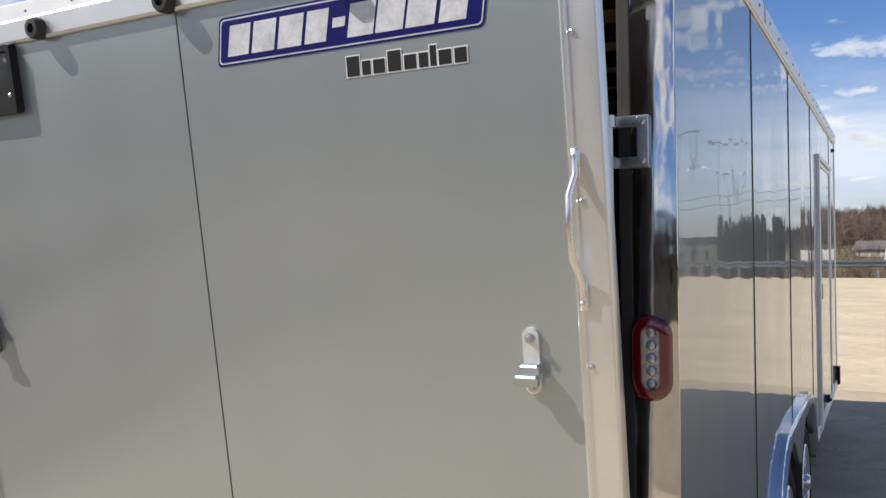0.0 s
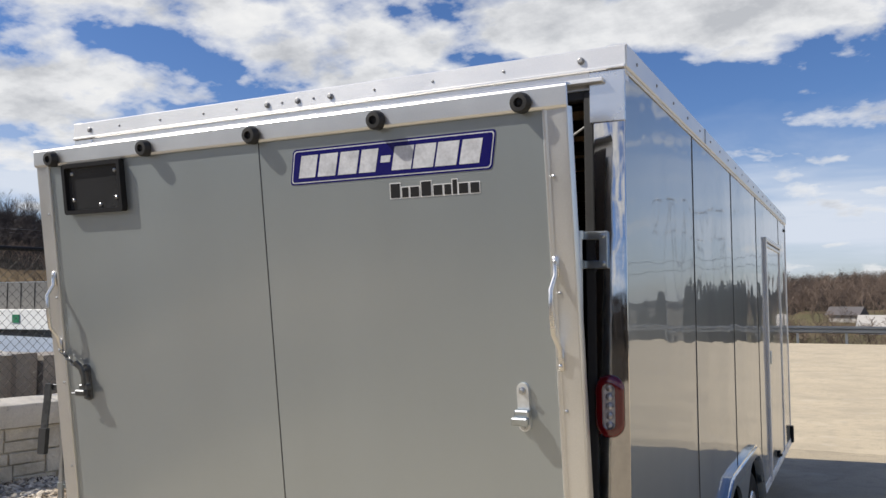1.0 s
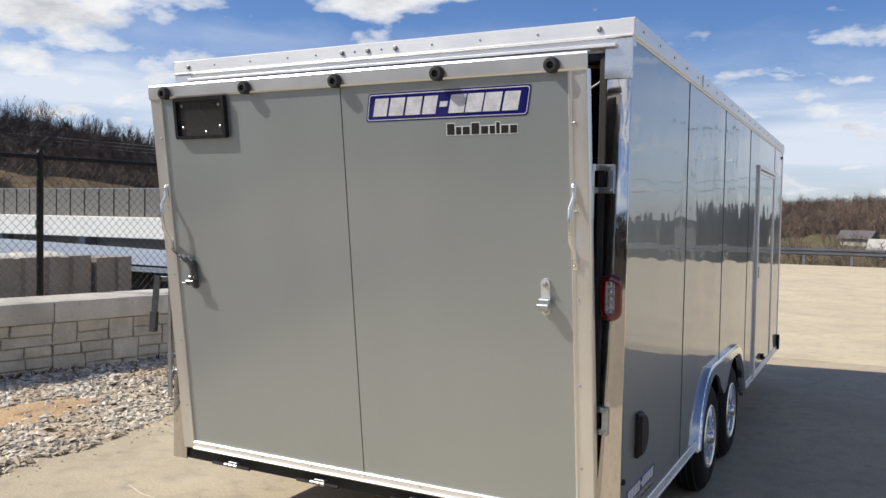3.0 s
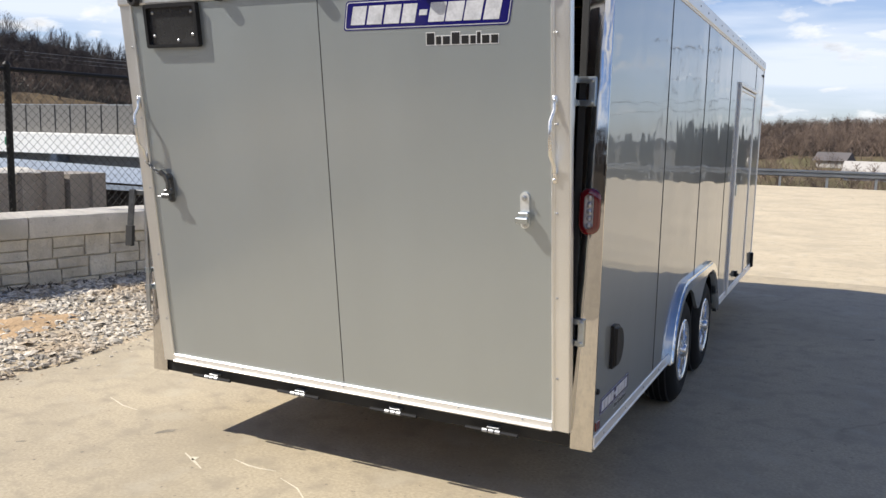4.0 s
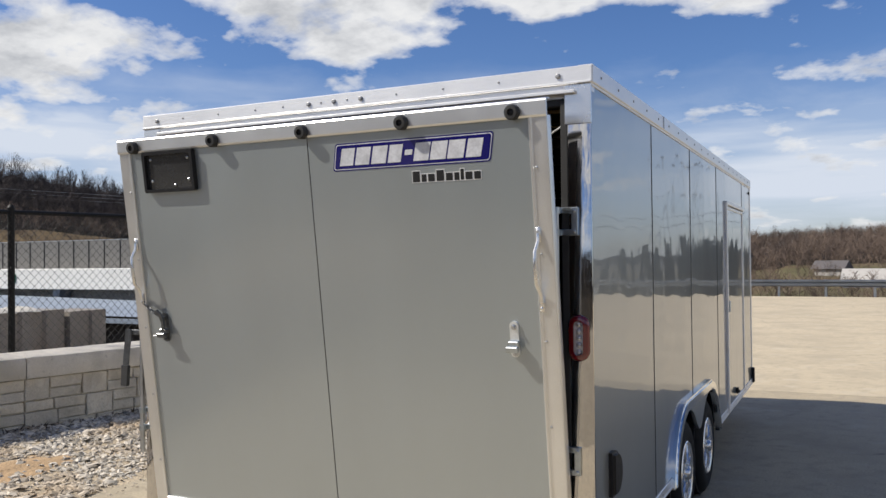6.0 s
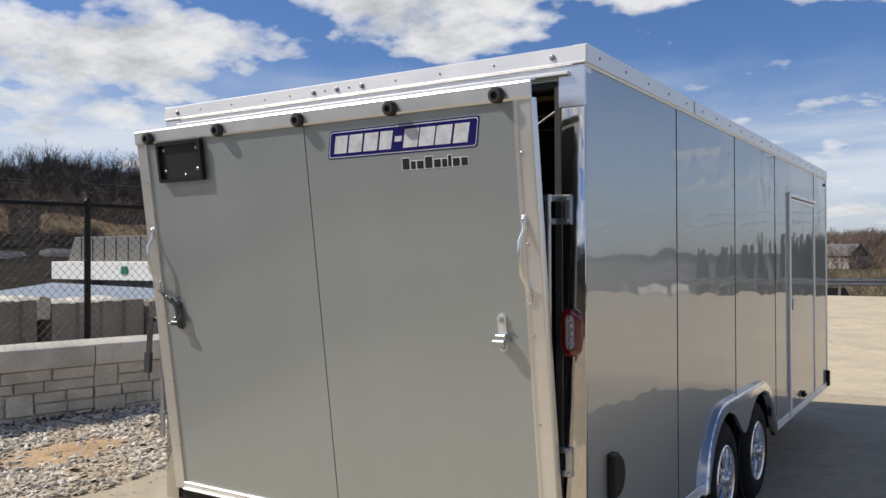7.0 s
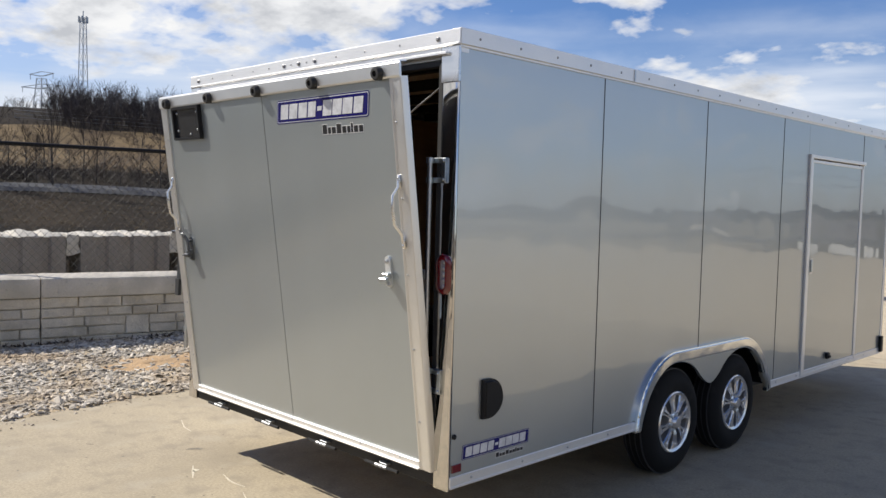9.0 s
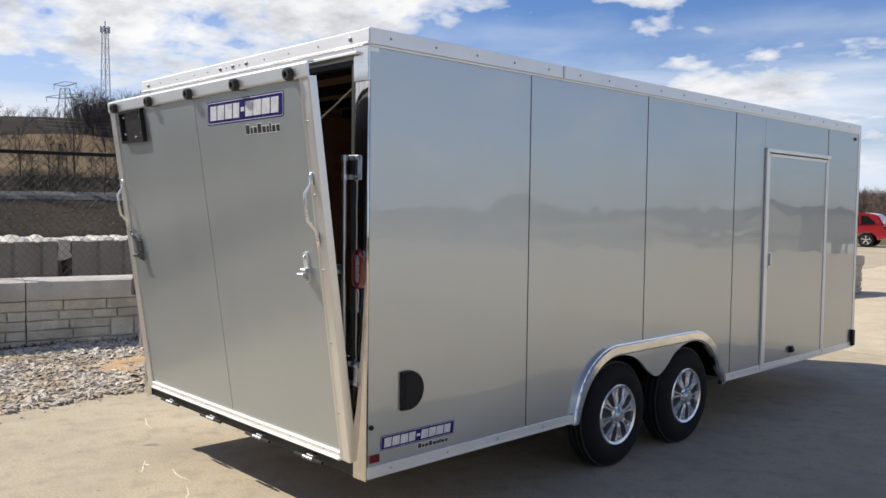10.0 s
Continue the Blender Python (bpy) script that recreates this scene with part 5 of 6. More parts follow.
    for y, turn in ((2.152, 10), (3.028, 34)):
        for side in (0, 1):
            m = pose(0.012, y, 0.357, turn, 0, 0) if side == 0 else pose(-W - 0.012, y, 0.357, turn, 0, 180)
            wh = part("wheel", tyre_me, TYRE, trailer, "tandem wheel with machined alloy rim", m=m)
            for nm, me in (("rim", rim_me), ("barrel", barrel_me), ("pocket", pocket_me), ("hub_cap", hub_me)):
                part(nm, me, None, wh)
            for k in range(8):
                part("spoke", spoke_me, None, wh, m=pose(0, 0, 0, 45 * k, 0, 0))
            for k in range(6):
                a = 2 * math.pi * k / 6
                part("lug_nut", nut_me, None, wh, m=pose(0.0, 0.054 * math.cos(a), 0.054 * math.sin(a)))
            for gx in (-0.055, -0.095, -0.135, -0.170):
                part("tread_groove", tread_me, None, wh, m=pose(gx, 0, 0))
    # half-round vent
    out = [(0.212, 0.700), (0.24, 0.698)] + arc(0.262, 0.80, 0.102, -85, 85, 14) + [(0.24, 0.902), (0.212, 0.900)]
    bm = prism(BM(), out, (0.0, 0.030), "x")
    bmesh.ops.bevel(bm, geom=[e for e in bm.edges if all(v.co.x > 0.02 for v in e.verts)], offset=0.014, segments=3, affect='EDGES')
    part("side_vent", bm, BLACK, trailer, "half-round black plastic vent", smooth=50)
    # side badge
    place = lambda a, b, l: (l, a, b)
    plate = decal(0.082, 0.600, 0.512, 0.588, trailer, place, 0.06)
    word_bars(plate, 0.335, 0.556, 0.478, 0.502, trailer, 0.05)
    part("red_reflector", box(BM(), 0.0, 0.008, 0.012, 0.076, 0.462, 0.503, 0.002), RED_LENS, trailer, "small red side reflector")
    part("side_screw", bolt(BM(), (0.0, 0.024, 0.642), 0.014, 0.012, "x", 1), BLACK, trailer)
    # side door in its frame
    y0, y1, z0, z1 = 4.195, 5.475, 0.400, 2.252
    fr = BM()
    box(fr, -0.02, 0.020, y0, y0 + 0.048, z0, z1, 0.004)
    box(fr, -0.02, 0.012, y1 - 0.022, y1, z0, z1, 0.004)
    box(fr, -0.02, 0.022, y0, y1 + 0.02, z1 - 0.010, z1 + 0.022, 0.004)
    box(fr, -0.02, 0.012, y0, y1, z0 - 0.010, z0 + 0.020, 0.003)
    frame_ob = part("door_frame", fr, ALU, trailer, "aluminium side door frame")
    d = part("side_door", box(BM(), -0.025, 0.004, y0 + 0.066, y1 - 0.042, z0 + 0.04, z1 - 0.045, 0.002), PANEL, trailer, "closed silver-grey side door")
    bm = BM()
    a, b, c, e = y0 + 0.053, y1 - 0.027, z0 + 0.026, z1 - 0.020
    for q in ((a, a + 0.024, c, e), (b - 0.024, b, c, e), (a, b, e - 0.026, e), (a, b, c, c + 0.02)):
        box(bm, -0.02, 0.012, q[0], q[1], q[2], q[3], 0.003)
    part("door_edge", bm, ALU, d)
    bm = prism(BM(), rounded(4.270, 4.345, 1.265, 1.400, 0.01), (0.002, 0.014), "x")
    hd = part("door_latch", bm, STEEL, d, "flush steel door latch")
    part("paddle", box(BM(), 0.012, 0.026, 4.290, 4.328, 1.285, 1.385, 0.006), ZINC, hd)
    bm = BM()
    box(bm, 0.004, 0.030, 4.745, 4.805, 0.490, 0.545, 0.006)
    box(bm, 0.02, 0.042, 4.755, 4.795, 0.500, 0.520, 0.004)
    part("hold_back", bm, BLACK, d, "black door hold-back")
    part("corner_bracket", box(BM(), 0.0, 0.030, 6.165, 6.225, 0.40, 0.56, 0.006), BLACK, trailer)
    part("marker_light", box(BM(), 0.0, 0.012, 6.09, 6.125, 2.455, 2.482, 0.003), BLACK, trailer)


build_side()

# ---------------------------------------------------------------- distance
def branch_tree(seed, height, levels=4, spread=0.55, thick=0.016, n_first=9, TW=0.0055, lean=0.8, low=0.25):
    """Bare winter tree: returns trunk bmesh and crown verts and faces."""
    rnd = random.Random(seed)
    trunk = BM()
    top = Vector((rnd.uniform(-0.3, 0.3), rnd.uniform(-0.3, 0.3), height * 0.78))
    mid = top * 0.5 + Vector((rnd.uniform(-0.2, 0.2), rnd.uniform(-0.2, 0.2), 0))
    tube(trunk, [(0, 0, -0.5), mid * 0.5, mid, (mid + top) / 2, top], height * thick, 6, True, height * 0.003)
    V, F = [], []

    def stick(a, b, r0, r1):
        k = len(V)
        d = (b - a).normalized()
        u = d.orthogonal().normalized()
        w = d.cross(u)
        for p, r in ((a, r0), (b, r1)):
            for i in range(3):
                V.append(tuple(p + r * (math.cos(2.094 * i) * u + math.sin(2.094 * i) * w)))
        for i in range(3):
            F.append((k + i, k + (i + 1) % 3, k + 3 + (i + 1) % 3, k + 3 + i))

    def grow(p, d, l, r, lev):
        q = p + d * l
        stick(p, q, r, r * 0.6)
        if lev == 0:
            return
        for _ in range(3 if lev > 1 else 4):
            t = rnd.uniform(0.35, 1.0)
            nd = (d + Vector((rnd.uniform(-1, 1), rnd.uniform(-1, 1), rnd.uniform(-0.35, 0.8))) * spread * 1.2).normalized()
            grow(p + d * l * t, nd, l * rnd.uniform(0.45, 0.72), r * 0.55, lev - 1)
    for k in range(n_first):
        t = low + (1 - low) * k / (n_first - 1)
        p = mid * (t * 2) if t < 0.5 else mid + (top - mid) * (t * 2 - 1)
        a = rnd.uniform(0, 6.28)
        d = Vector((math.cos(a) * lean, math.sin(a) * lean, rnd.uniform(0.5, 1.3))).normalized()
        grow(p, d, height * (0.34 - 0.18 * t), height * TW, levels - 1)
    return trunk, V, F


def slim(V):
    """Keeps one tapered blade of each far twig."""
    nv, nf = [], []
    for k in range(0, len(V), 6):
        n = len(nv)
        tip = tuple((V[k + 3][i] + V[k + 4][i] + V[k + 5][i]) / 3 for i in range(3))
        nv += [V[k], V[k + 1], tip]
        nf.append((n, n + 1, n + 2))
    return nv, nf


def build_woods():
    """Skyline woods: many bare trunks with twigs, as one mass for each hill."""
    rnd = random.Random(21)
    proto = []
    for s in range(10):
        if s < 5:
            trunk, V, F = branch_tree(40 + s, 1.0, 3, 0.62, 0.014, 17, 0.0070, 0.7)
        else:
            trunk, V, F = branch_tree(40 + s, 1.0, 3, 0.45, 0.017, 12, 0.012, 0.35)
        V, F = slim(V)
        trunk.verts.index_update()
        tv = [tuple(v.co) for v in trunk.verts]
        tf = [tuple(v.index for v in f.verts) for f in trunk.faces]
        trunk.free()
        k = len(tv)
        proto.append((np.array(tv + V), [f for f in tf] + [tuple(i + k for i in f) for f in F]))

    def mass(name, label, count, az0, az1, d0, d1, h0, h1, mat_, fat=1.0, tall=0):
        VV, FF, base = [], [], 0
        for _ in range(count):
            az, d = radians(rnd.uniform(az0, az1)), rnd.uniform(d0, d1)
            x, y = d * math.sin(az), d * math.cos(az)
            z = terrain_height(x, y)
            v, f = proto[rnd.randrange(5) + 5 * tall]
            h = rnd.uniform(h0, h1)
            a = rnd.uniform(0, 6.28)
            c, s = math.cos(a), math.sin(a)
            w = v * np.array([h * fat, h * fat, h])
            w = np.stack([w[:, 0] * c - w[:, 1] * s + x, w[:, 0] * s + w[:, 1] * c + y, w[:, 2] + z - 0.3], 1)
            VV.append(w)
            FF += [tuple(i + base for i in q) for q in f]
            base += len(v)
        me = raw_mesh(name, np.concatenate(VV).tolist(), FF, mat_)
        tagged(new(name, me), label, "woods", "", "stuff")
    mass("hill_woods", "low bare scrub along the hill crest", 130, -88, -71, 262, 300, 2.5, 4.5, FARWOOD, 0.9, 1)
    mass("hill_woods", "dark bare winter woods along the hill crest", 220, -71, -60, 262, 300, 4.5, 8.5, FARWOOD, 0.9, 1)
    mass("hill_woods", "dark bare winter woods along the hill crest", 430, -60, -38, 262, 300, 5.5, 10, FARWOOD, 0.9, 1)
    mass("crest_trees", "scattered small grey trees on the hill crest", 40, -88, -71, 264, 302, 4, 6.5, CRESTWOOD, 0.8)
    mass("crest_trees", "tall airy grey trees standing on the hill crest", 220, -71, -38, 264, 302, 8.5, 13, CRESTWOOD, 0.8)
    mass("hill_thicket", "dense dark thicket on the upper hillside", 270, -70.8, -63.5, 190, 225, 4, 7.5, FARWOOD, 1.0)
    mass("thicket_trees", "grey leafless trees rising out of the thicket", 60, -70.2, -62.5, 196, 230, 7, 10.5, CRESTWOOD, 0.8)
    mass("hill_brush", "bare brush on the grassy hillside", 300, -84, -36, 205, 250, 1.5, 3.8, FARWOOD, 1.6)
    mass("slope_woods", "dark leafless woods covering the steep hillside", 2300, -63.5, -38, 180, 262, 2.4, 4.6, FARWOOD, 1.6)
    mass("hedge_brush", "grey leafless hedge above the field", 300, -64, -40, 166, 179, 2.4, 3.8, VALLEY, 1.2)
    mass("field_brush", "scattered dry brush on the pale field", 900, -88, -38, 146, 196, 0.8, 2.6, BARK, 1.8)
    mass("bank_brush", "dark bramble brush along the foot of the bank", 620, -88, -56, 139, 150, 1.0, 2.6, FARWOOD, 2.4)
    mass("ditch_brush", "low dark weeds on the near bank", 1700, -88, -56, 50, 98, 0.5, 1.2, BRAMBLE, 2.4)
    mass("dry_grass", "tufts of straw-coloured grass below the road", 1300, -88, -56, 90, 127, 0.4, 0.95, STRAW, 3.0)
    mass("valley_woods", "brown bare woods on the far valley side", 3300, -26, 4.5, 150, 330, 2.6, 5.2, VALLEY, 1.25)
    mass("valley_crest", "taller airy trees along the valley skyline", 260, -26, 4.5, 250, 330, 4.2, 6.4, VALLEY, 0.9)
    mass("valley_trees", "scattered bare trees in the valley", 380, -26, 6, 70, 150, 2.5, 4.5, VALLEY, 1.2)
    mass("far_woods", "brown bare woods beyond the lot", 700, 4, 130, 130, 320, 1.0, 2.2, VALLEY, 1.5)
    mass("back_woods", "dark bare woods behind the lot", 2000, 115, 235, 150, 290, 6, 10, FARWOOD, 1.4)


build_woods()


def place_polar(az, d, o=(3.2, -2.5)):
    return o[0] + d * math.sin(radians(az)), o[1] + d * math.cos(radians(az))


def build_trees():
    protos = []
    for s, h in ((1, 12.5), (2, 10.0), (3, 14.0), (4, 8.5), (5, 11.5), (6, 6.5)):
        t = thing("bare_tree", "leafless winter tree on the dry hillside", "tree", "bare trees on the slope", m=pose(0, 0, 0))
        trunk, V, F = branch_tree(s, h, 4, 0.42 + 0.06 * (s % 3), 0.0130, 9 + s % 4, 0.0045, 0.55, 0.12)
        part("trunk", trunk, TREEBARK, t)
        part("crown", raw_mesh("crown", V, F, TREEBARK), TREEBARK, t, "fine bare twigs")
        protos.append(t)
    rnd = random.Random(9)
    spots = [(-73.5, 78), (-71.9, 92), (-70.4, 74), (-72.8, 96), (-68.7, 88), (-66.4, 80), (-65.2, 84), (-64.0, 90), (-61.5, 98), (-75.5, 85), (-67.3, 100), (-59.5, 110), (-70.9, 115), (-77.5, 95), (-69.4, 82), (-67.9, 90), (-71.3, 80), (-75.0, 84)]
    for i, (az, d) in enumerate(spots):
        d = 138 + (d - 74) * 0.25
        x, y = d * math.sin(radians(az)) + 2, d * math.cos(radians(az)) - 2.8
        m = pose(x, y, terrain_height(x, y) - 0.2, 0, 0, rnd.uniform(0, 360))
        if i < 6:
            protos[i].matrix_basis = m
        else:
            copy_thing(protos[(i * 5 + 1) % 6], m)
    # evergreens across the lot, seen in the polished side
    base = None
    for az, d, ztop, wide in ((14.1, 45, 2.20, 0.58), (12.5, 45.5, 2.28, 0.66), (10.3, 44.5, 2.85, 0.60), (9.5, 46.5, 2.62, 0.66), (8.8, 45, 2.80, 0.62),
                              (8.2, 46, 2.68, 0.62), (7.6, 45, 2.86, 0.62), (7.0, 46.5, 2.75, 0.66)):
        x, y = place_polar(az, d, (-0.95, -3.4))
        m = pose(x, y, terrain_height(x, y) - 0.1, 0, 0, az * 37) @ Matrix.Diagonal((wide / 1.5, wide / 1.5, (ztop + 0.1 - terrain_height(x, y)) / 6, 1))
        if base is None:
            base = thing("evergreen_tree", "dark cone-shaped evergreen beyond the guardrail", "tree", "evergreens beyond the lot")
            part("trunk", tube(BM(), [(0, 0, -0.3), (0, 0, 5.6)], 0.14, 8, True, 0.02), BARK, base)
            V, F = [], []
            r2 = random.Random(3)
            for k in range(5200):
                z = 0.3 + 5.7 * r2.random()
                rad = 1.5 * (1 - (z / 6.2) ** 2.0) ** 0.75 * (0.82 + 0.18 * r2.random()) * (1 + 0.12 * math.sin(z * 9))
                a = r2.uniform(0, 6.283)
                p = Vector((rad * math.cos(a), rad * math.sin(a), z))
                o = Vector((math.cos(a), math.sin(a), r2.uniform(-0.2, 0.7))).normalized() * r2.uniform(0.16, 0.32)
                s = Vector((-math.sin(a), math.cos(a), r2.uniform(-0.5, 0.5))) * r2.uniform(0.05, 0.10)
                q = len(V)
                V += [tuple(p - o + s), tuple(p - o - s), tuple(p + o)]
                F.append((q, q + 1, q + 2))
            part("crown", raw_mesh("crown", V, F, NEEDLE), NEEDLE, base, "dense dark needles")
            base.matrix_basis = m
        else:
            c = copy_thing(base, pose(0, 0, 0))
            c.matrix_basis = m


build_trees()


def lattice(name, label, x, y, z, h, w0, w1, arms, head=False, thin=1.0):
    """A lattice mast of four legs with braces; arms are (height, half length)."""
    t = thing(name, label, "mast", m=pose(x, y, z, 0, 0, 25))
    bm = BM()
    lev = 9
    P = lambda k, i: Vector(((w0 + (w1 - w0) * k / lev) * (1, 1, -1, -1)[i], (w0 + (w1 - w0) * k / lev) * (1, -1, -1, 1)[i], h * k / lev))
    for i in range(4):
        tube(bm, [P(0, i), P(lev, i)], 0.16 * thin, 4)
    part("legs", bm, GALV, t)
    bm = BM()
    for k in range(lev):
        for i in range(4):
            tube(bm, [P(k, i), P(k + 1, (i + 1) % 4)], 0.07 * thin, 3, False)
            tube(bm, [P(k + 1, i), P(k + 1, (i + 1) % 4)], 0.06 * thin, 3, False)
    part("bracing", bm, GALV, t)
    for z_, a in arms:
        bm = BM()
        tube(bm, [(-a, 0, z_ + 0.5), (-a * 0.2, 0, z_ - 0.2), (a * 0.2, 0, z_ - 0.2), (a, 0, z_ + 0.5)], 0.20, 4)
        tube(bm, [(-a, 0, z_ + 0.5), (0, 0, z_ + 1.2), (a, 0, z_ + 0.5)], 0.14, 4)
        for s in (-1, 1):
            tube(bm, [(s * a * 0.95, 0, z_ + 0.4), (s * a * 0.95, 0, z_ - 1.2)], 0.10, 4)
        part("cross_arm", bm, GALV, t)
    if head:
        bm = BM()
        for k in range(6):
            a = k * math.pi / 3
            box(bm, -0.25, 0.25, -0.2, 0.2, -1.1, 1.1, m=pose(1.5 * math.cos(a), 1.5 * math.sin(a), h - 0.6, 0, 0, 60 * k))
        tube(bm, [(0, 0, h - 1), (0, 0, h + 2.5)], 0.2, 5)
        part("antenna_panels", bm, GALV, t)
    return t


x, y = place_polar(-68.85, 330)
lattice("cell_tower", "tall grey lattice mast with antenna panels on the ridge", x, y, 15, 50.5, 1.6, 0.7, [], True)
x, y = place_polar(-71.2, 300)
lattice("power_pylon", "grey lattice power pylon on the hill crest", x, y, 14, 25, 3.0, 1.0, [(22.0, 8.5), (26.0, 5.0)])


def build_poles():
    """Twin-armed poles beyond the lot."""
    base = None
    for az, el_top in ((11.75, 6.85), (10.05, 6.35), (8.8, 6.15)):
        px, py = place_polar(az, 100, (-0.95, -3.4))
        z = terrain_height(px, py)
        m = pose(px, py, z, 0, 0, -az) @ Matrix.Diagonal((1, 1, (1.78 + 100 * math.tan(radians(el_top)) - z) / 16.0, 1))
        if base is None:
            base = thing("utility_pole", "slender grey pole with two gull-wing arms", "pole", "poles beyond the lot")
            part("shaft", tube(BM(), [(0, 0, -0.3), (0, 0, 8), (0, 0, 16)], 0.13, 8, True, 0.07), GALV, base)
            for zz, half in ((15.9, 1.0), (12.6, 0.8)):
                bm = BM()
                tube(bm, [(-half, 0, zz - 0.42), (-half * 0.55, 0, zz - 0.05), (0, 0, zz - 0.22), (half * 0.55, 0, zz - 0.05), (half, 0, zz - 0.42)], 0.085, 6)
                part("arm", bm, GALV, base)
            base.matrix_basis = m
        else:
            copy_thing(base, pose(0, 0, 0)).matrix_basis = m


build_poles()


def build_cables():
    """Power lines across the valley and along the hillside."""
    for k in range(2):
        a, b = place_polar(30, 110, (-0.95, -3.4)), place_polar(4, 110, (-0.95, -3.4))
        pts = [Vector((a[0] + (b[0] - a[0]) * t / 12, a[1] + (b[1] - a[1]) * t / 12, 6.6 + 1.1 * k - 1.2 * math.sin(math.pi * t / 12))) for t in range(13)]
        solid("power_line", tube(BM(), pts, 0.035, 4), WIRE, "thin overhead power line strung beyond the lot", "cable")
    for k in range(3):
        a, b = place_polar(-92, 235, (0.9, -3.4)), place_polar(-30, 235, (0.9, -3.4))
        pts = [Vector((a[0] + (b[0] - a[0]) * t / 12, a[1] + (b[1] - a[1]) * t / 12, CABLE_Z + 0.8 * k - 7.3 * t / 12)) for t in range(4, 13)]
        solid("power_line", tube(BM(), pts, 0.045, 4), GALV, "pale overhead power line crossing the hillside", "cable")


CABLE_Z = 21.0
build_cables()


def build_guardrail():
    """Galvanised W-beam along the edge of the lot."""
    g = thing("guardrail", "galvanised steel guardrail along the lot edge", "guardrail")
    R = 36.9
    def at(a, r=R):
        return Vector((r * math.sin(radians(a)), r * math.cos(radians(a)), 0))
    prof = [(0.0, 0.42), (0.05, 0.45), (0.05, 0.51), (0.0, 0.55), (0.0, 0.58), (0.05, 0.62), (0.05, 0.68), (0.0, 0.72)]
    angs = [-9 + 3.0 * k for k in range(47)]
    for a0, a1 in zip(angs, angs[1:]):
        bm = BM()
        ra = [bm.verts.new(at(a0, R - 0.1 - p) + Vector((0, 0, z))) for p, z in prof]
        rb = [bm.verts.new(at(a1, R - 0.1 - p) + Vector((0, 0, z))) for p, z in prof]
        for i in range(len(prof) - 1):
            bm.faces.new((ra[i], rb[i], rb[i + 1], ra[i + 1]))
        bmesh.ops.solidify(bm, geom=bm.faces[:], thickness=0.006)
        part("beam", bm, GALV, g, smooth=40)
        p = at(a0, R + 0.02)
        part("post", box(BM(), -0.05, 0.05, -0.08, 0.08, -0.6, 0.72, 0.004, m=pose(p.x, p.y, 0, 0, 0, -a0)), GALV, g)


build_guardrail()


def build_depot():
    """Low building below the slope: white fascia, metal roofs."""
    d = thing("depot_building", "low grey building with white fascia and metal roofs", "building")
    part("wall", box(BM(), -66.5, -22, 40.4, 54, -5.5, 0.4), HOUSE, d)
    part("fascia", box(BM(), -67.2, -21, 39.0, 40.2, -0.12, 1.42, 0.04), FASCIA, d, "white fascia band")
    bm = BM()
    prism(bm, [(-66.6, 1.42), (-21, 1.42), (-21, 3.50), (-65.6, 3.50)], (40.2, 40.5), "y")
    rf = part("screen_wall", bm, ROOF_M, d, "grey seamed metal roof screen", smooth=0)
    for k in range(27):
        x = -64.6 + 1.62 * k
        part("seam", tube(BM(), [(x, 40.19, 1.42), (x, 40.19, 3.50)], 0.04, 4), BOW, rf)
    part("coping", tube(BM(), [(-65.6, 40.3, 3.52), (-21, 40.3, 3.52)], 0.07, 4), GALV, rf)
    part("roof", box(BM(), -65, -21.5, 41.2, 57, 1.5, 1.8), ROOF_M, d, smooth=0)
    bm = BM()
    v = [bm.verts.new(c) for c in ((-64, 30.5, -1.1), (-24, 30.5, -1.3), (-24, 38.9, -1.20), (-66.8, 38.9, -0.42), (-72, 46, -1.1))]
    for f in ((0, 1, 2, 3), (0, 3, 4)):
        bm.faces.new([v[i] for i in f])
    part("canopy_roof", bm, CANOPY, d, "lower blue-grey canopy roof", smooth=0)
    part("canopy_edge", box(BM(), -64, -24, 30.3, 30.5, -1.62, -1.36), CANOPY, d)
    part("canopy_wall", box(BM(), -63, -26, 34.5, 38, -6, -1.6), SHADED_WALL, d, "brown wall coloured dark for the shade under the canopy")
    for x in (-62.6, -52.8, -42.5):
        part("pier", box(BM(), x, x + 0.7, 39.3, 40.3, -1.4, -0.1), SHADE_W, d)
    part("sign", box(BM(), -57.35, -56.55, 38.93, 38.99, 0.40, 1.02), GREEN, d, "small green sign")


build_depot()


def build_house(x, y, z, w, dp, h, turn, siding, grp="houses in the valley", label="pale gabled house with dark shingle roof", roofing=None):
    o = thing("house", label, "house", grp, m=pose(x, y, z, 0, 0, turn))
    part("wall", box(BM(), -w / 2, w / 2, -dp / 2, dp / 2, -2, h), siding, o)
    bm = BM()
    v = [bm.verts.new(c) for c in ((-w / 2 - .4, -dp / 2 - .4, h), (w / 2 + .4, -dp / 2 - .4, h), (w / 2 + .4, dp / 2 + .4, h), (-w / 2 - .4, dp / 2 + .4, h), (-w / 2 - .4, 0, h + dp * 0.42), (w / 2 + .4, 0, h + dp * 0.42))]
    for f in ((0, 1, 5, 4), (2, 3, 4, 5), (1, 2, 5), (3, 0, 4), (3, 2, 1, 0)):
        bm.faces.new([v[i] for i in f])
    part("roof", bm, roofing or HROOF, o, smooth=0)
    for k in range(int(w / 3)):
        px = -w / 2 + 1.5 + 3 * k
        wd = part("window", box(BM(), px - 0.6, px + 0.6, -dp / 2 - 0.06, -dp / 2 + 0.02, h - 2.1, h - 0.7), WHITE_P, o)
        part("pane", box(BM(), px - 0.5, px + 0.5, -dp / 2 - 0.075, -dp / 2 - 0.062, h - 2.0, h - 0.8), GLASS, wd)


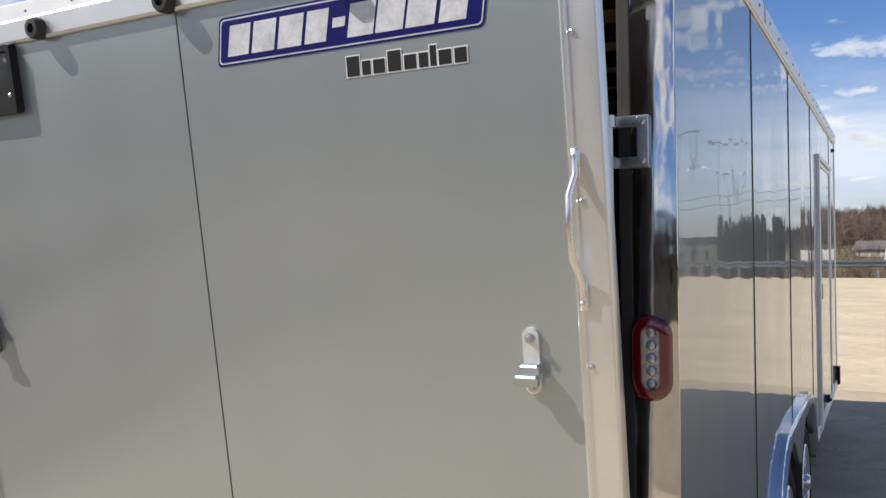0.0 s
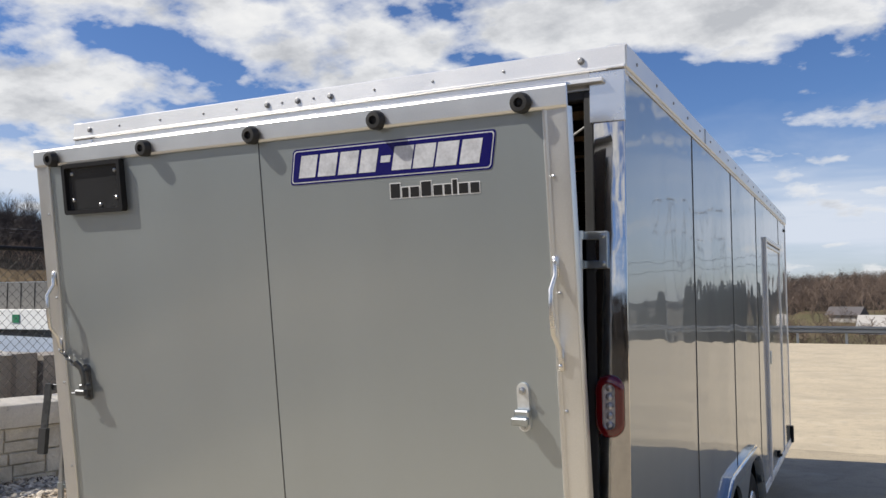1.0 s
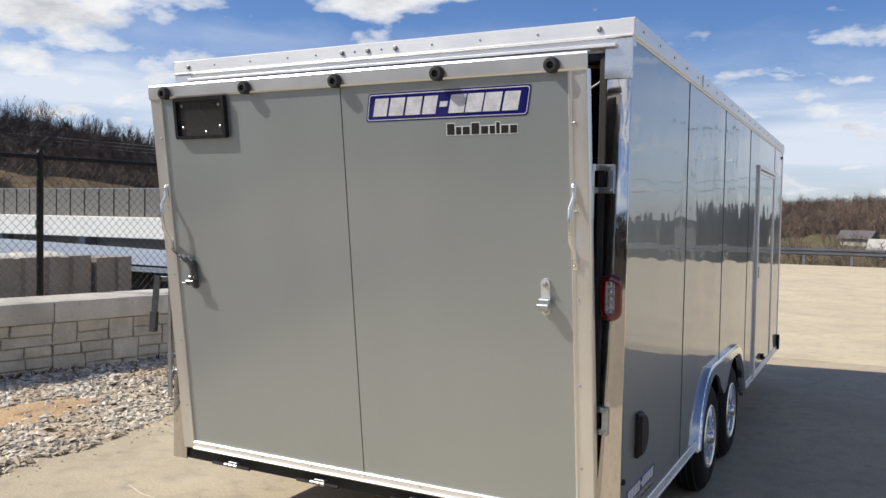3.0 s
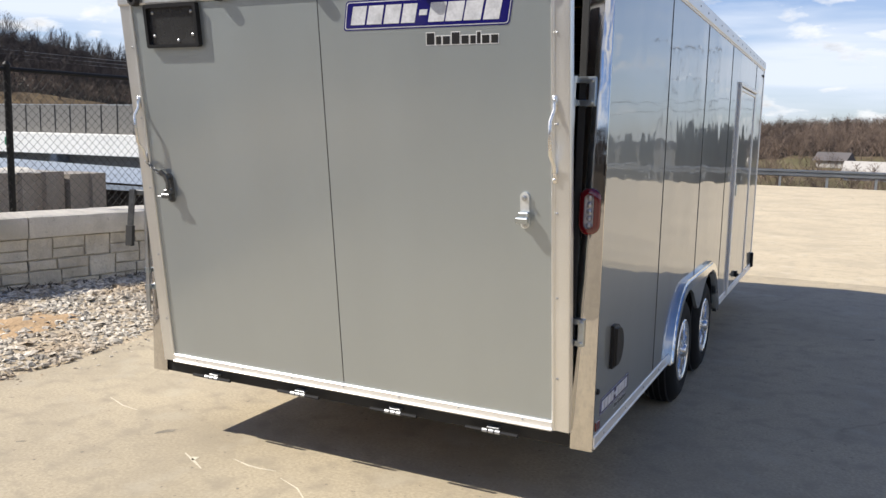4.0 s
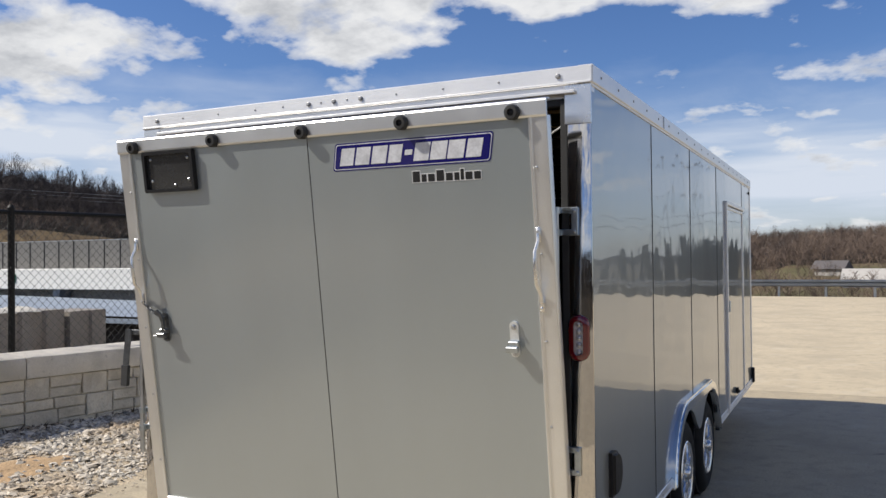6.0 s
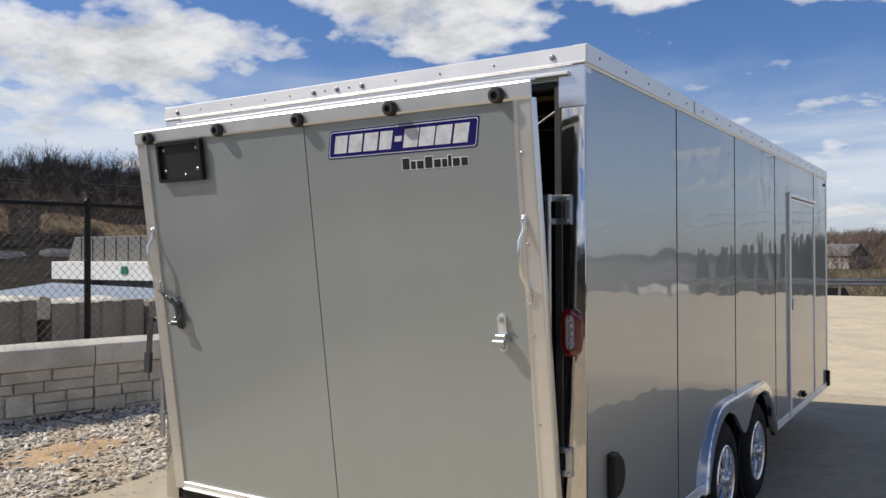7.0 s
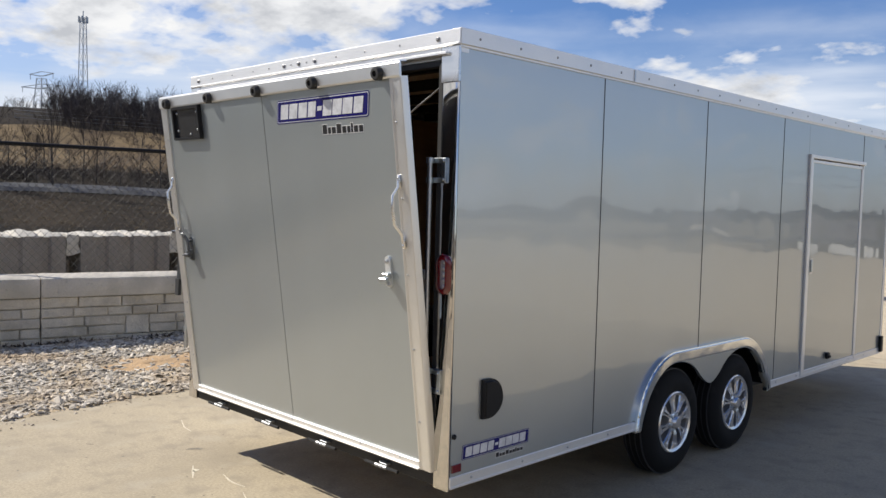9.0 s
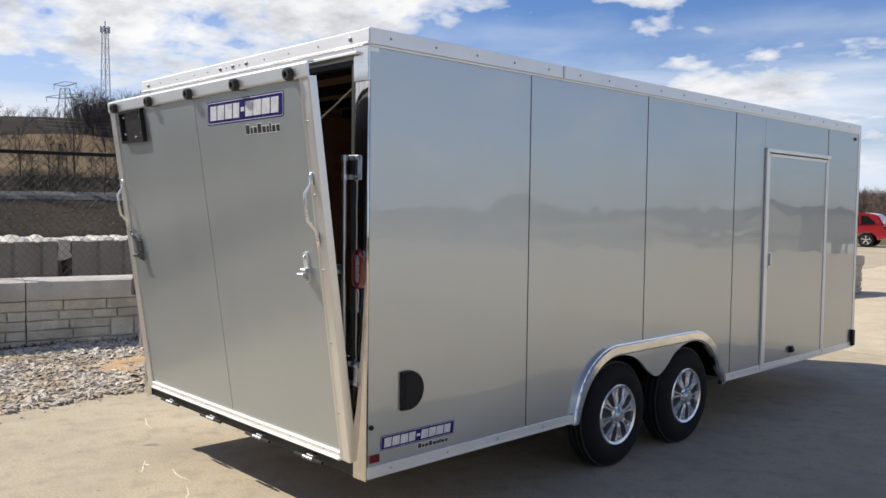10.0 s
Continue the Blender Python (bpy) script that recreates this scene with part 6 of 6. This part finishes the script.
for az, d, w, dp, h, turn, s in ((-1.0, 138, 4.2, 3, 1.3, 160, HOUSE), (-7.2, 165, 7, 5, 2.2, 150, HOUSE), (1.9, 120, 9, 4.2, 0.9, 172, WHITE_P),
                                 (17.6, 110, 6, 4.5, 2.6, 160, FASCIA), (27, 150, 9, 6, 2.4, 200, HOUSE), (66, 130, 12, 8, 4.5, 250, HOUSE)):
    hx, hy = place_polar(az, d, (0.9, -3.4))
    if s is WHITE_P:
        build_house(hx, hy, terrain_height(hx, hy), w, dp, h, turn, SHADE_W, label="low building with a pale roof", roofing=HOUSE)
    else:
        build_house(hx, hy, terrain_height(hx, hy), w, dp, h, turn, s)


def build_road():
    """Distant road bank on the hillside with its rail."""
    V, F = [], []
    n = 60
    for k in range(n + 1):
        az = -92 + 56 * k / n
        for d, dz in ((132, 0.1), (133, 0.5), (136, 0.5), (137, 0.1)):
            px, py = d * math.sin(radians(az)), d * math.cos(radians(az))
            V.append((px, py, terrain_height(px, py) + dz))
    for k in range(n):
        for i in range(3):
            a = k * 4 + i
            F.append((a, a + 4, a + 5, a + 1))
    tagged(new("hill_road", raw_mesh("hill_road", V, F, ROADM)), "grey road bank across the hillside", "road", "", "structure")

    def sheet(name, label, az0, az1, near, far, material, lift):
        V, F, n, m = [], [], 70, 10
        for k in range(n + 1):
            az = az0 + (az1 - az0) * k / n
            d0, d1 = near(az) + 3 * noise.noise((az * 0.4, 1, 0)), far(az) + 5 * noise.noise((az * 0.3, 7, 0))
            for i in range(m + 1):
                d = d0 + (d1 - d0) * i / m
                px, py = d * math.sin(radians(az)), d * math.cos(radians(az))
                V.append((px, py, terrain_height(px, py) + (lift if 0 < i < m else -0.2)))
        for k in range(n):
            for i in range(m):
                a = k * (m + 1) + i
                F.append((a, a + m + 1, a + m + 2, a + 1))
        me = raw_mesh(name, V, F, material)
        me.polygons.foreach_set("use_smooth", [True] * len(me.polygons))
        tagged(new(name, me), label, "field", "", "structure")
    sheet("dry_field", "pale dry grass field below the woods", -90, -38, lambda a: 149, lambda a: 166 if a > -60 else 166 + min(32, (-60 - a) * 9), FIELD, 0.35)
    sheet("brown_yard", "dull brown yard beyond the guardrail", 7.5, 23, lambda a: 39, lambda a: 330, YARD, 0.8)
    sheet("gravel_yard", "pale gravel yard beyond the guardrail", 22.5, 132, lambda a: 39, lambda a: 330, PALE_YARD, 0.75)
    # unseen pale ground, added as a reflector to brighten the ramp
    sheet("west_yard", "unseen pale ground added to bounce light on the ramp", -152, -98, lambda a: 13, lambda a: 75, PALE_YARD, 0.2)
    sheet("valley_grass", "yellow-green winter grass beyond the guardrail", -26, 8, lambda a: 39.5, lambda a: 165, VERGE, 0.35)


build_road()


def wheel_parts(parent, x, z, y0, s, r=0.34):
    """A road wheel facing -y."""
    wh = part("wheel", lathe(BM(), [(0.0, r * 0.6), (0.0, r * 0.9), (0.03, r), (0.19, r), (0.22, r * 0.9), (0.22, r * 0.5)], (x, y0, z), 24, "y"), TYRE, parent)
    part("rim", lathe(BM(), [(0.03, r * 0.62), (-0.004, r * 0.62), (0.02, r * 0.5), (0.015, r * 0.15), (-0.003, r * 0.12)], (x, y0, z), 20, "y"), RIM, wh)
    bm = BM()
    for k in range(5):
        box(bm, -r * 0.08, r * 0.08, -0.004, 0.02, r * 0.1, r * 0.58, m=pose(x, y0, z, 0, 72 * k, 0))
    part("spokes", bm, RIM, wh)


def build_truck(m):
    """Dark pickup with a ladder rack; front towards -x, side towards -y."""
    t = thing("pickup_truck", "black pickup truck with ladders on a white rack", "truck", m=m)
    L = 5.0
    body = [(0.0, 0.48), (0.05, 0.85), (0.25, 0.95), (1.35, 1.02), (L - 0.02, 1.05), (L, 0.50), (4.35, 0.46), (4.28, 0.62), (4.08, 0.74), (3.88, 0.76), (3.68, 0.72), (3.50, 0.58), (3.46, 0.42), (1.45, 0.40), (1.40, 0.58), (1.22, 0.72), (1.0, 0.76), (0.78, 0.72), (0.60, 0.58), (0.55, 0.44)]
    bm = prism(BM(), body, (0.0, 1.72), "y")
    part("body", bm, PAINT_K, t, smooth=0)
    cab = [(1.30, 1.0), (1.85, 1.58), (2.05, 1.63), (3.0, 1.63), (3.18, 1.52), (3.28, 1.04)]
    bm = prism(BM(), cab, (0.10, 1.62), "y")
    bmesh.ops.bevel(bm, geom=bm.edges[:], offset=0.04, segments=2, affect='EDGES')
    part("cab", bm, PAINT_K, t)
    for q in ([(1.55, 1.06), (1.95, 1.52), (2.30, 1.54), (2.30, 1.06)], [(2.38, 1.06), (2.38, 1.54), (2.98, 1.54), (3.08, 1.45), (3.14, 1.06)]):
        part("window", prism(BM(), q, (0.085, 0.105), "y"), GLASS, t, smooth=0)
    part("side_strip", box(BM(), 0.5, 3.4, -0.008, 0.0, 0.66, 0.71), GALV, t)
    wheel_parts(t, 1.0, 0.34, 0.02, 1)
    wheel_parts(t, 3.9, 0.34, 0.02, 1)
    part("far_wheel", lathe(BM(), [(0, 0.2), (0, 0.33), (0.2, 0.33), (0.2, 0.2)], (1.0, 1.5, 0.34), 20, "y"), TYRE, t)
    part("far_wheel", lathe(BM(), [(0, 0.2), (0, 0.33), (0.2, 0.33), (0.2, 0.2)], (3.9, 1.5, 0.34), 20, "y"), TYRE, t)
    for px in (3.35, 4.78):
        for py in (0.06, 1.66):
            part("rack_post", box(BM(), px - 0.04, px + 0.04, py - 0.03, py + 0.03, 1.0, 1.80, 0.01), WHITE_P, t)
        part("rack_bar", box(BM(), px - 0.03, px + 0.03, 0.0, 1.72, 1.78, 1.84, 0.01), WHITE_P, t)
    for py in (0.25, 0.95):
        l = part("ladder", box(BM(), 1.75, 5.6, py, py + 0.03, 1.85, 1.93, 0.005), LADDER, t, "red fibreglass ladder")
        part("rail", box(BM(), 1.75, 5.6, py + 0.40, py + 0.43, 1.85, 1.93, 0.005), LADDER, l)
        for k in range(12):
            part("rung", tube(BM(), [(1.95 + 0.3 * k, py, 1.89), (1.95 + 0.3 * k, py + 0.42, 1.89)], 0.016, 6), GALV, l)


build_truck(pose(-13.2, 47.2, 0, 0, 0, 2))


def build_suv(m):
    t = thing("red_suv", "red sport utility car on the far side of the lot", "car", m=m)
    body = [(0.02, 0.45), (0.0, 0.72), (0.10, 0.88), (1.15, 1.02), (4.45, 1.10), (4.60, 0.95), (4.62, 0.50), (4.25, 0.36), (4.17, 0.56), (3.97, 0.72), (3.72, 0.76), (3.47, 0.72), (3.28, 0.56), (3.20, 0.32), (1.35, 0.32), (1.28, 0.56), (1.08, 0.72), (0.83, 0.76), (0.58, 0.70), (0.42, 0.52), (0.38, 0.38)]
    part("body", prism(BM(), body, (0.0, 1.80), "y"), PAINT_R, t, smooth=0)
    bm = prism(BM(), [(1.0, 1.0), (1.75, 1.55), (2.2, 1.68), (3.7, 1.70), (4.2, 1.62), (4.50, 1.10)], (0.10, 1.70), "y")
    bmesh.ops.bevel(bm, geom=bm.edges[:], offset=0.06, segments=2, affect='EDGES')
    part("cabin", bm, PAINT_R, t)
    for q in ([(1.55, 1.10), (1.95, 1.50), (2.45, 1.58), (2.45, 1.10)], [(2.55, 1.10), (2.55, 1.58), (3.35, 1.59), (3.35, 1.10)], [(3.45, 1.12), (3.45, 1.58), (3.75, 1.56), (4.1, 1.25), (4.08, 1.14)]):
        part("window", prism(BM(), q, (0.085, 0.105), "y"), GLASS, t, smooth=0)
    wheel_parts(t, 0.83, 0.36, 0.02, 1, 0.36)
    wheel_parts(t, 3.72, 0.36, 0.02, 1, 0.36)
    for px in (0.83, 3.72):
        part("far_wheel", lathe(BM(), [(0, 0.2), (0, 0.35), (0.2, 0.35), (0.2, 0.2)], (px, 1.58, 0.36), 20, "y"), TYRE, t)
    part("tail_lamp", box(BM(), 4.45, 4.60, -0.005, 0.3, 0.90, 1.06, 0.02), RED_LENS, t)


build_suv(pose(-15.9, 40.3, 0, 0, 0, 8))
